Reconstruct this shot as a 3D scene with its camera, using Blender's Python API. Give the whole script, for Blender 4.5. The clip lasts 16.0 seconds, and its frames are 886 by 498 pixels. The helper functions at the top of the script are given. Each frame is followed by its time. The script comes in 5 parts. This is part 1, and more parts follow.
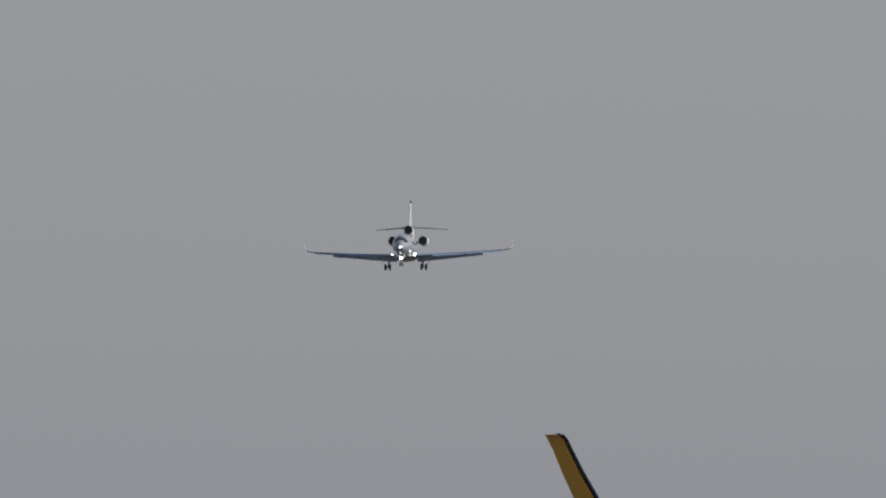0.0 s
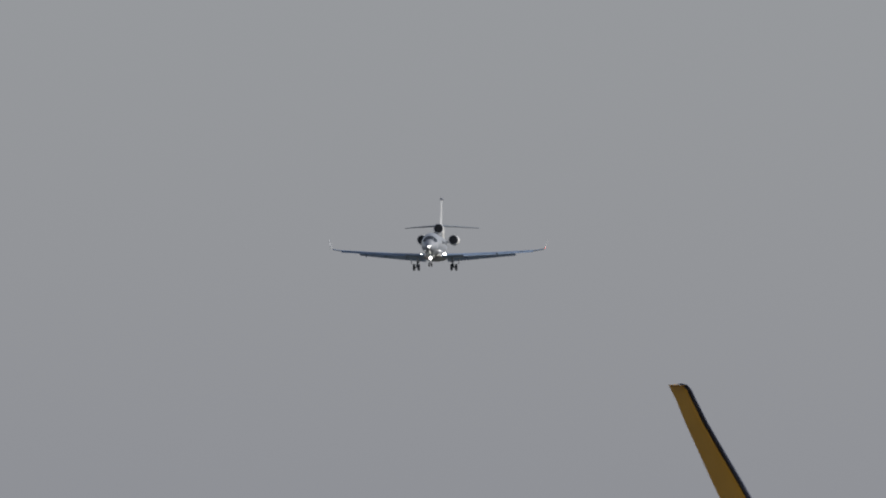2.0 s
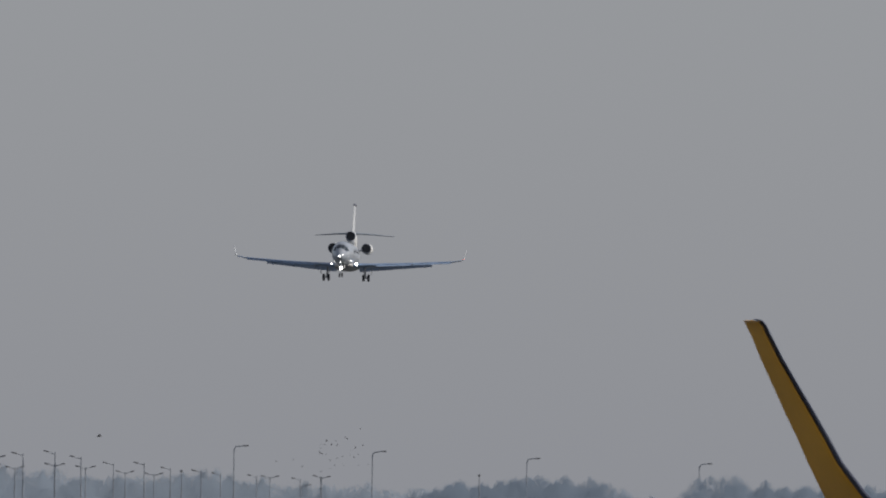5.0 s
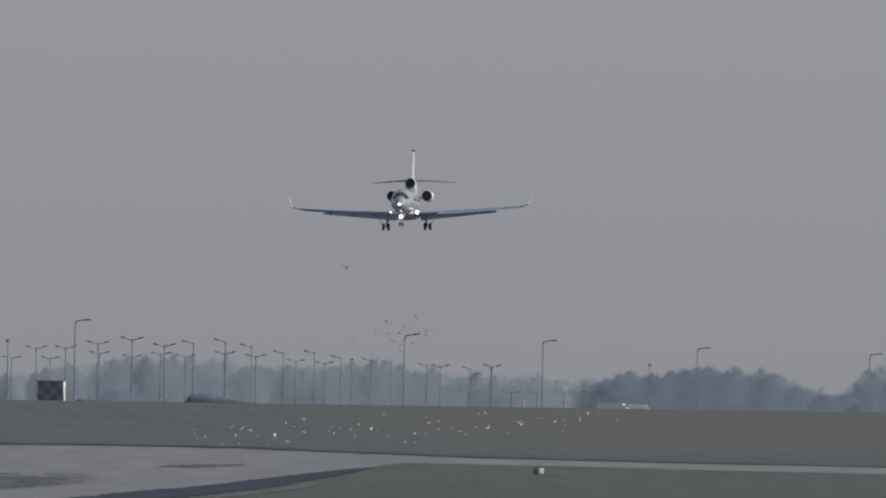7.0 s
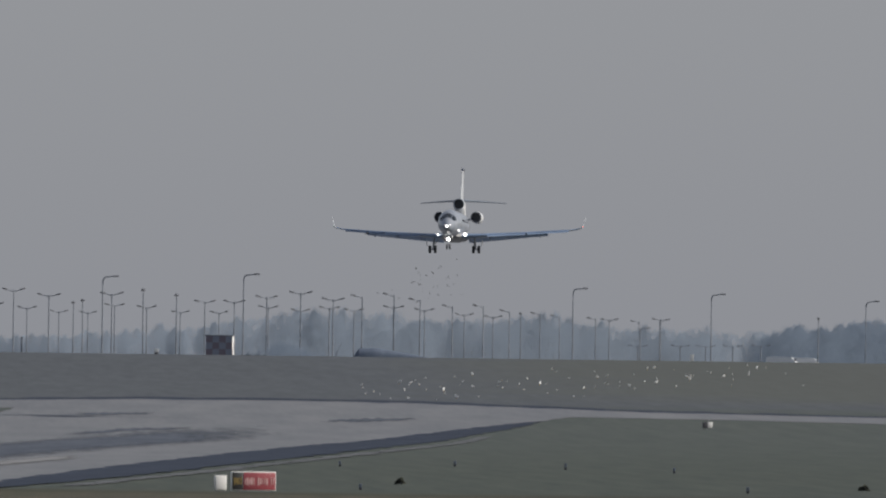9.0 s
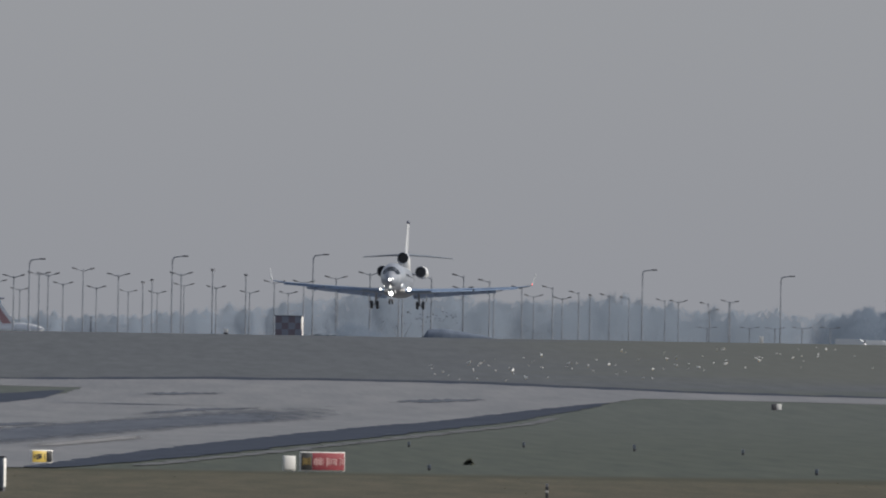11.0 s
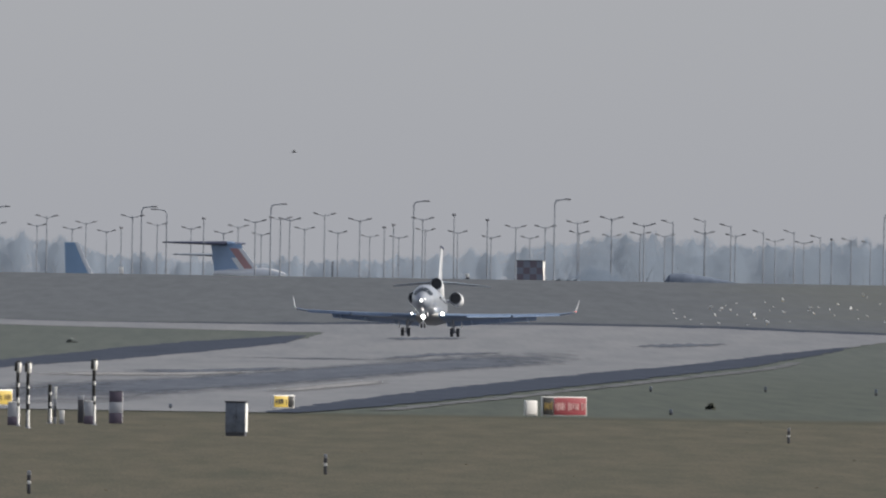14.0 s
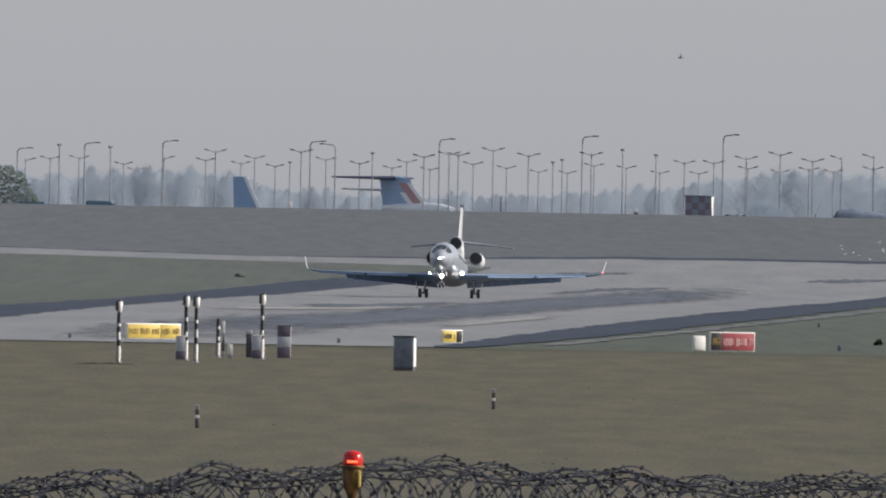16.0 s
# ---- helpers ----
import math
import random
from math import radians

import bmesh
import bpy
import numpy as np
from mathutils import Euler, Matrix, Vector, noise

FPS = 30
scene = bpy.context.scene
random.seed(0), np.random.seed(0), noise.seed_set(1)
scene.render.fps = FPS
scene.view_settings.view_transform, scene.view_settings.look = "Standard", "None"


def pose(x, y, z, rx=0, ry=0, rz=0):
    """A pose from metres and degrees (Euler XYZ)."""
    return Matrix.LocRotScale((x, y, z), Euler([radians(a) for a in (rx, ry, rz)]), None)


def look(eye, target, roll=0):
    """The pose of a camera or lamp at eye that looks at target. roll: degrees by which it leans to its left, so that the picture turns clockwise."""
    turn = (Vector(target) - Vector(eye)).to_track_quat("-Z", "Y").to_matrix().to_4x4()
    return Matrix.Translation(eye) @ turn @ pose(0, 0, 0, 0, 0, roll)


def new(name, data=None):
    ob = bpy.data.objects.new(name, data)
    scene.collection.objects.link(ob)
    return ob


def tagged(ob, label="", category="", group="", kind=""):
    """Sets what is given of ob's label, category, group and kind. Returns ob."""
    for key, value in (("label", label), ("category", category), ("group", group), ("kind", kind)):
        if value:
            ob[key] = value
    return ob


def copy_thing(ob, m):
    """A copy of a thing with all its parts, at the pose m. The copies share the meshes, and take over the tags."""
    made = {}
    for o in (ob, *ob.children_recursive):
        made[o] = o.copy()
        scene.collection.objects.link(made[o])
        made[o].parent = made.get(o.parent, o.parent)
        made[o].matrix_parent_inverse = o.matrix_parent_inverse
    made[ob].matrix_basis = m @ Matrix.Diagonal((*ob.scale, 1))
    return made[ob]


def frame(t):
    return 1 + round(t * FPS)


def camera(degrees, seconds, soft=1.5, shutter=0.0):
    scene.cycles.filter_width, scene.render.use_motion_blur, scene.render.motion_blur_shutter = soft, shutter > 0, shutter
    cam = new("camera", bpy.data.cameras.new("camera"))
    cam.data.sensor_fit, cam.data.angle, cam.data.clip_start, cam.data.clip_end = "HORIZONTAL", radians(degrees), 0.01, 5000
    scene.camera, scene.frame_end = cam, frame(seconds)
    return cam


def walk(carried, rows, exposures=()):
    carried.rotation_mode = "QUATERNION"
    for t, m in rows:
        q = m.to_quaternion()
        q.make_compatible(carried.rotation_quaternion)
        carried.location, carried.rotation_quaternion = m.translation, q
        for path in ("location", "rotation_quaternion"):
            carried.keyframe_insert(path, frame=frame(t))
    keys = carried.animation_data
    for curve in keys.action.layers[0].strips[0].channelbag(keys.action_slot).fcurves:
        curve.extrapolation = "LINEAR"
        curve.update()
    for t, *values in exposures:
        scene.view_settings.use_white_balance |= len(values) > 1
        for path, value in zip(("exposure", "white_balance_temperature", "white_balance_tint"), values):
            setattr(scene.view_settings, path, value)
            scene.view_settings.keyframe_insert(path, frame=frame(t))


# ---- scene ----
# The eye stands on a low rise beside an airfield, looks along +Y, and only turns.
EYE = Vector((0.0, 0.0, 5.67))
cam = camera(2.089, 16.0, 2.0, 0.4)
TURNS = [
    (0.0, 2.3852, 0.9644, 0.683), (0.5, 2.3595, 0.9925, 0.683), (1.0, 2.3168, 0.9778, 0.683), (1.5, 2.1870, 0.9149, 0.683),
    (2.0, 2.0960, 0.8435, 0.683), (2.5, 2.0778, 0.8300, 0.683), (3.0, 2.0517, 0.8041, 0.683), (3.2, 2.0268, 0.8071, 0.683),
    (5.3, 1.8712, 0.6444, 0.683), (5.5, 1.8281, 0.6094, 0.680), (6.0, 1.7129, 0.5232, 0.702), (6.5, 1.5938, 0.4798, 0.935),
    (7.0, 1.5213, 0.4230, 0.832), (7.5, 1.4158, 0.3918, 0.770), (8.0, 1.2876, 0.3882, 0.953), (8.5, 1.1608, 0.3743, 0.753),
    (9.0, 1.1254, 0.3093, 0.755), (9.2, 1.1047, 0.2744, 0.761)]
TURNS += [
    (11.3, 0.8816, 0.2559, 1.065), (11.5, 0.8548, 0.2069, 1.242), (12.0, 0.7981, 0.1528, 1.175), (12.5, 0.7029, 0.1271, 0.728),
    (13.0, 0.5967, 0.0372, 0.726), (13.5, 0.4863, 0.0499, 0.871), (14.0, 0.3947, 0.1226, 0.879), (14.5, 0.2545, 0.1489, 1.034),
    (15.0, 0.1409, 0.1039, 0.985), (15.5, 0.0830, -0.0125, 0.999), (16.0, 0.0, -0.0373, 1.000)]


def gaze(yaw, pitch, roll):
    a, b = radians(yaw), radians(pitch)
    return look(EYE, EYE + Vector((math.sin(a) * math.cos(b), math.cos(a) * math.cos(b), math.sin(b))) * 1000, roll)


walk(cam, [(t, gaze(a, b, r)) for t, a, b, r in TURNS],
     [(0.0, 0.01, 6420, 10), (9.0, 0.01, 6410, 10), (11.3, 0.13, 6410, 10), (12.5, 0.28, 6430, 10), (13.5, 0.43, 6460, 10), (14.5, 0.46, 6480, 10), (15.2, 0.48, 6500, 10), (16.0, 0.56, 6520, 10)])

# ---- daylight: hazy sun from the side, low in a grey sky ----
SUN_AZ, SUN_EL = 91.0, 27.0
world = bpy.data.worlds.new("hazy_sky")
scene.world = world
world.use_nodes = True
wt = world.node_tree
bg = wt.nodes["Background"]
sky = wt.nodes.new("ShaderNodeTexSky")
sky.sky_type, sky.sun_disc = "NISHITA", False
sky.sun_elevation, sky.sun_rotation = radians(SUN_EL), radians(SUN_AZ)
sky.air_density, sky.dust_density, sky.ozone_density = 1.0, 1.0, 1.0
grey = wt.nodes.new("ShaderNodeHueSaturation")
grey.inputs["Saturation"].default_value = 0.8
haze = wt.nodes.new("ShaderNodeMix")
haze.data_type = "RGBA"
haze.inputs[0].default_value = 0.6
haze.inputs[7].default_value = (4.3, 4.55, 5.4, 1)
wt.links.new(sky.outputs[0], grey.inputs["Color"])
wt.links.new(grey.outputs[0], haze.inputs[6])
wt.links.new(haze.outputs[2], bg.inputs["Color"])
bg.inputs["Strength"].default_value = 0.0735
sun_data = bpy.data.lights.new("sun", "SUN")
sun_data.energy, sun_data.angle, sun_data.color = 4.4, radians(0.6), (1.0, 0.93, 0.84)
sun = new("sun", sun_data)
_a, _e = radians(SUN_AZ), radians(SUN_EL)
sun.matrix_world = look((0, 0, 300), Vector((0, 0, 300)) - Vector((math.sin(_a) * math.cos(_e), math.cos(_a) * math.cos(_e), math.sin(_e))))


# ---- materials ----
def mat(name, a, b=None, scale=3.0, rough=0.7, metal=0.0, bump=0.0, stretch=(1, 1, 1), spread=0.5, glow=0.0, coat=0.0, fine=0.35, grain=None, spec=0.5):
    """A surface of two colours mixed by coarse and fine noise, with relief."""
    m = bpy.data.materials.new(name)
    m.use_nodes = True
    nt = m.node_tree
    p = nt.nodes["Principled BSDF"]
    b = b or tuple(min(1.0, c * 0.78) for c in a)
    tc = nt.nodes.new("ShaderNodeTexCoord")
    mp = nt.nodes.new("ShaderNodeMapping")
    mp.inputs["Scale"].default_value = stretch
    nt.links.new(tc.outputs["Object"], mp.inputs["Vector"])
    n1 = nt.nodes.new("ShaderNodeTexNoise")
    n1.inputs["Scale"].default_value, n1.inputs["Detail"].default_value = scale, 6.0
    n2 = nt.nodes.new("ShaderNodeTexNoise")
    n2.inputs["Scale"].default_value, n2.inputs["Detail"].default_value = scale * 9.0, 4.0
    for n in (n1, n2):
        nt.links.new(mp.outputs[0], n.inputs["Vector"])
    if grain:  # finer streaks with a stretch of their own
        mp2 = nt.nodes.new("ShaderNodeMapping")
        mp2.inputs["Scale"].default_value = grain
        nt.links.new(tc.outputs["Object"], mp2.inputs["Vector"])
        nt.links.new(mp2.outputs[0], n2.inputs["Vector"])
        n2.inputs["Scale"].default_value = 1.0
    mix = nt.nodes.new("ShaderNodeMix")
    mix.inputs[0].default_value = fine
    nt.links.new(n1.outputs[0], mix.inputs[2])
    nt.links.new(n2.outputs[0], mix.inputs[3])
    ramp = nt.nodes.new("ShaderNodeValToRGB")
    ramp.color_ramp.elements[0].position, ramp.color_ramp.elements[1].position = 0.5 - spread / 2, 0.5 + spread / 2
    ramp.color_ramp.elements[0].color, ramp.color_ramp.elements[1].color = (*b, 1), (*a, 1)
    nt.links.new(mix.outputs[0], ramp.inputs[0])
    nt.links.new(ramp.outputs[0], p.inputs["Base Color"])
    p.inputs["Roughness"].default_value, p.inputs["Metallic"].default_value = rough, metal
    p.inputs["Coat Weight"].default_value, p.inputs["Specular IOR Level"].default_value = coat, spec
    if glow:
        p.inputs["Emission Color"].default_value, p.inputs["Emission Strength"].default_value = (*a, 1), glow
    if bump:
        bn = nt.nodes.new("ShaderNodeBump")
        bn.inputs["Strength"].default_value, bn.inputs["Distance"].default_value = bump, 0.05
        nt.links.new(n2.outputs[0], bn.inputs["Height"])
        nt.links.new(bn.outputs[0], p.inputs["Normal"])
    return m


WHITE = mat("white_paint", (0.78, 0.78, 0.77), (0.66, 0.67, 0.68), 0.6, 0.3, coat=0.3)
# the blue of shaded undersides is mixed into this wing grey
WING = mat("shade_blue_wing_paint", (0.178, 0.245, 0.365), (0.12, 0.175, 0.27), 0.9, 0.35)
TAILGREY = mat("pale_tail_paint", (0.22, 0.25, 0.29), (0.15, 0.18, 0.22), 0.9, 0.35)
TIPGREY = mat("pale_winglet_paint", (0.40, 0.42, 0.44), (0.32, 0.34, 0.37), 0.9, 0.4)
# flap grey made bluer and lighter to show skylit shade below the wing
FAIRING = mat("shade_blue_flap_paint", (0.33, 0.43, 0.62), (0.26, 0.35, 0.52), 1.5, 0.4)
HULL = mat("pale_fuselage_paint", (0.33, 0.345, 0.375), (0.19, 0.22, 0.265), 1.1, 0.28, spread=0.3, coat=0.25)
FINPAINT = mat("pale_fin_paint", (0.50, 0.51, 0.52), (0.34, 0.36, 0.39), 1.4, 0.3, spread=0.3, coat=0.2)
BELLY = mat("grey_belly_paint", (0.24, 0.235, 0.235), (0.18, 0.178, 0.18), 0.8, 0.35)
METAL = mat("bare_metal", (0.42, 0.42, 0.44), (0.33, 0.33, 0.35), 4.0, 0.30, 1.0)
LIP = mat("dark_metal_lip", (0.20, 0.205, 0.22), (0.12, 0.125, 0.14), 4.0, 0.4, 0.6)
DUCT = mat("dark_duct", (0.03, 0.03, 0.035), (0.02, 0.02, 0.02), 6.0, 0.5)
GLASS = mat("dark_windscreen", (0.02, 0.025, 0.03), (0.015, 0.015, 0.02), 2.0, 0.08)
SCREEN = mat("grey_windscreen", (0.085, 0.10, 0.125), (0.06, 0.075, 0.095), 2.0, 0.12)
# rubber greyed above its own tone to stand for haze
TYRE = mat("hazed_tyre_rubber", (0.085, 0.088, 0.096), (0.05, 0.052, 0.058), 12.0, 0.85, bump=0.2)
STEEL = mat("gear_steel", (0.38, 0.39, 0.41), (0.25, 0.25, 0.27), 7.0, 0.4, 0.6)
BEAM = mat("landing_light_glow", (1.0, 0.97, 0.90), (1.0, 0.95, 0.86), 3.0, 0.3, glow=6.0)
REDNAV = mat("red_lamp_glow", (1.0, 0.12, 0.10), (0.9, 0.1, 0.08), 3.0, 0.3, glow=2.0)
GREENNAV = mat("green_lamp", (0.05, 0.35, 0.15), None, 3.0, 0.3)
YELLOW = mat("yellow_winglet_paint", (0.74, 0.37, 0.03), (0.60, 0.30, 0.025), 1.2, 0.4, coat=0.2)
NAVY = mat("dark_edge_paint", (0.05, 0.055, 0.09), (0.03, 0.035, 0.06), 3.0, 0.35)
BLUE = mat("blue_fin_paint", (0.24, 0.38, 0.56), (0.19, 0.315, 0.48), 0.4, 0.4)
PALEBLUE = mat("grey_blue_fin_paint", (0.31, 0.42, 0.59), (0.24, 0.345, 0.51), 0.5, 0.4)
REDSTRIPE = mat("faded_red_paint", (0.46, 0.25, 0.245), (0.39, 0.225, 0.225), 0.8, 0.5)
CONCRETE = mat("runway_concrete", (0.205, 0.209, 0.216), (0.134, 0.143, 0.158), 0.22, 0.85, bump=0.15, stretch=(1, 0.05, 1), spread=0.5, fine=0.34, grain=(1.6, 0.03, 1), spec=0.2)
ASPHALT = mat("shoulder_asphalt", (0.047, 0.058, 0.083), (0.031, 0.039, 0.057), 0.3, 0.9, bump=0.2, stretch=(1, 0.08, 1), grain=(2.0, 0.04, 1), spec=0.1)
WORN = mat("dulled_concrete", (0.215, 0.222, 0.238), (0.118, 0.126, 0.144), 0.25, 0.85, stretch=(1, 0.05, 1), spread=0.35, grain=(1.6, 0.03, 1), spec=0.15)
EDGE = mat("dull_edge_strip", (0.150, 0.153, 0.16), (0.075, 0.083, 0.085), 0.5, 0.85, stretch=(1, 0.1, 1), spread=0.3, spec=0.15)
PALECON = mat("scrubbed_concrete", (0.27, 0.268, 0.265), (0.215, 0.215, 0.22), 0.3, 0.85, stretch=(1, 0.05, 1), spec=0.15)
RUBBER = mat("rubber_marked_concrete", (0.125, 0.140, 0.168), (0.070, 0.082, 0.106), 0.35, 0.85, stretch=(1, 0.05, 1), spread=0.35, grain=(1.6, 0.03, 1), spec=0.1)
TEAL = mat("teal_van_paint", (0.10, 0.19, 0.24), (0.08, 0.155, 0.20), 0.8, 0.5)
# far poles: galvanised grey lifted and blued for haze
POLE = mat("hazed_galvanised_pole", (0.25, 0.275, 0.315), (0.15, 0.165, 0.19), 1.1, 0.6, spread=0.25)
LAMPHEAD = mat("lamp_housing", (0.15, 0.155, 0.17), (0.11, 0.11, 0.12), 3.0, 0.5)
# bark and twigs of the far trees carry distance haze as pale blue
BARK = mat("hazed_pale_bark", (0.36, 0.39, 0.43), (0.28, 0.31, 0.35), 1.0, 0.9)
TWIG = mat("haze_blue_twigs", (0.315, 0.37, 0.445), (0.255, 0.305, 0.375), 0.25, 0.9, spec=0.1)
WOODS = mat("haze_blue_wood_twigs", (0.25, 0.305, 0.385), (0.20, 0.25, 0.32), 0.12, 0.95, spec=0.1)
BUSHLEAF = mat("grey_green_bush_leaf", (0.165, 0.205, 0.20), (0.125, 0.16, 0.165), 0.5, 0.8, spec=0.1)
MOUND = mat("faded_blue_cover", (0.145, 0.175, 0.225), (0.11, 0.135, 0.18), 1.2, 0.9, bump=0.1, spread=0.3, spec=0.1)
# leaf of the far clump, paled for haze against the near weed
LEAF = mat("hazed_far_leaf", (0.15, 0.17, 0.17), (0.10, 0.12, 0.12), 0.5, 0.9, spec=0.1)
WEED = mat("dark_weed_leaf", (0.075, 0.082, 0.068), (0.045, 0.050, 0.042), 2.0, 0.9, spec=0.1)
# cabinet steel darkened and blued to stand for its shaded front
BLUESTEEL = mat("shade_blue_cabinet_steel", (0.185, 0.21, 0.25), (0.10, 0.118, 0.15), 3.0, 0.5, bump=0.05, spread=0.3)
MARK = mat("faded_dark_marks", (0.22, 0.155, 0.045), None, 3.0, 0.5)
PINK = mat("faded_pale_marks", (0.68, 0.42, 0.40), None, 3.0, 0.5)
CABINET = mat("grey_steel_cabinet", (0.46, 0.47, 0.50), (0.36, 0.37, 0.41), 1.5, 0.5, bump=0.05)
CABDARK = mat("dark_steel_edge", (0.07, 0.07, 0.08), None, 3.0, 0.5)
SIGNRED = mat("red_sign_face", (0.37, 0.078, 0.09), (0.29, 0.062, 0.074), 2.0, 0.45)
SIGNYEL = mat("yellow_sign_face", (0.64, 0.47, 0.10), (0.54, 0.39, 0.08), 2.0, 0.45)
SIGNBLK = mat("black_sign_face", (0.03, 0.03, 0.03), None, 3.0, 0.45)
SIGNWHT = mat("white_sign_face", (0.78, 0.77, 0.74), (0.68, 0.67, 0.64), 2.0, 0.5)
# hut squares with haze and the shade of the front mixed in
HUTRED = mat("hazed_hut_red", (0.205, 0.170, 0.20), (0.165, 0.135, 0.163), 2.0, 0.7)
HUTGREY = mat("shaded_hut_white", (0.25, 0.275, 0.325), (0.205, 0.225, 0.27), 2.0, 0.7)
BANDRED = mat("dull_red_band", (0.125, 0.10, 0.14), (0.09, 0.075, 0.105), 3.0, 0.6)
GULL = mat("white_feathers", (0.80, 0.80, 0.78), (0.66, 0.66, 0.66), 9.0, 0.8)
CROW = mat("dark_feathers", (0.075, 0.075, 0.082), (0.045, 0.045, 0.05), 9.0, 0.8)
WIRE = mat("razor_wire_steel", (0.036, 0.040, 0.056), (0.018, 0.021, 0.030), 8.0, 0.65, 0.2)
LENS = mat("red_glass_dome", (0.50, 0.014, 0.010), (0.38, 0.010, 0.008), 6.0, 0.22, coat=0.15, spec=0.3)
REDBAR = mat("red_lamp_filament", (1.0, 0.10, 0.04), (1.0, 0.1, 0.04), 3.0, 0.3, glow=2.2)
STRAW = mat("straw_blades", (0.16, 0.135, 0.082), (0.085, 0.082, 0.054), 0.6, 0.9, stretch=(1, 0.2, 1))
BRASS = mat("brown_lamp_base", (0.30, 0.17, 0.06), (0.035, 0.028, 0.022), 14.0, 0.35, 0.5, spread=0.2)


def let_through(m, share=0.5):
    """Thin twigs and leaves also pass light on to their far side."""
    nt = m.node_tree
    p, out = nt.nodes["Principled BSDF"], nt.nodes["Material Output"]
    tr = nt.nodes.new("ShaderNodeBsdfTranslucent")
    nt.links.new(p.inputs["Base Color"].links[0].from_socket, tr.inputs["Color"])
    mx = nt.nodes.new("ShaderNodeMixShader")
    mx.inputs[0].default_value = share
    nt.links.new(p.outputs[0], mx.inputs[1])
    nt.links.new(tr.outputs[0], mx.inputs[2])
    nt.links.new(mx.outputs[0], out.inputs["Surface"])


for _m in (TWIG, WOODS, BUSHLEAF):
    let_through(_m)


def worn_edges(m):
    """Stains thin out towards their edge: the mesh's "wear" broken up by streaky noise."""
    nt = m.node_tree
    p, out = nt.nodes["Principled BSDF"], nt.nodes["Material Output"]
    at = nt.nodes.new("ShaderNodeAttribute")
    at.attribute_name = "wear"
    tc = nt.nodes.new("ShaderNodeTexCoord")
    mp = nt.nodes.new("ShaderNodeMapping")
    mp.inputs["Scale"].default_value = (0.9, 0.03, 1)
    nz = nt.nodes.new("ShaderNodeTexNoise")
    nz.inputs["Scale"].default_value, nz.inputs["Detail"].default_value = 1.0, 5.0
    nt.links.new(tc.outputs["Object"], mp.inputs["Vector"])
    nt.links.new(mp.outputs[0], nz.inputs["Vector"])
    add = nt.nodes.new("ShaderNodeMath")
    add.operation = "MULTIPLY_ADD"
    add.inputs[1].default_value = 0.9
    nt.links.new(nz.outputs[0], add.inputs[0])
    nt.links.new(at.outputs["Fac"], add.inputs[2])
    mr = nt.nodes.new("ShaderNodeMapRange")
    mr.inputs["From Min"].default_value, mr.inputs["From Max"].default_value = 0.50, 1.35
    mr.inputs["To Max"].default_value = 0.9
    nt.links.new(add.outputs[0], mr.inputs["Value"])
    tr = nt.nodes.new("ShaderNodeBsdfTransparent")
    mx = nt.nodes.new("ShaderNodeMixShader")
    nt.links.new(mr.outputs[0], mx.inputs[0])
    nt.links.new(tr.outputs[0], mx.inputs[1])
    nt.links.new(p.outputs[0], mx.inputs[2])
    nt.links.new(mx.outputs[0], out.inputs["Surface"])


for _m in (RUBBER, WORN, PALECON):
    worn_edges(_m)


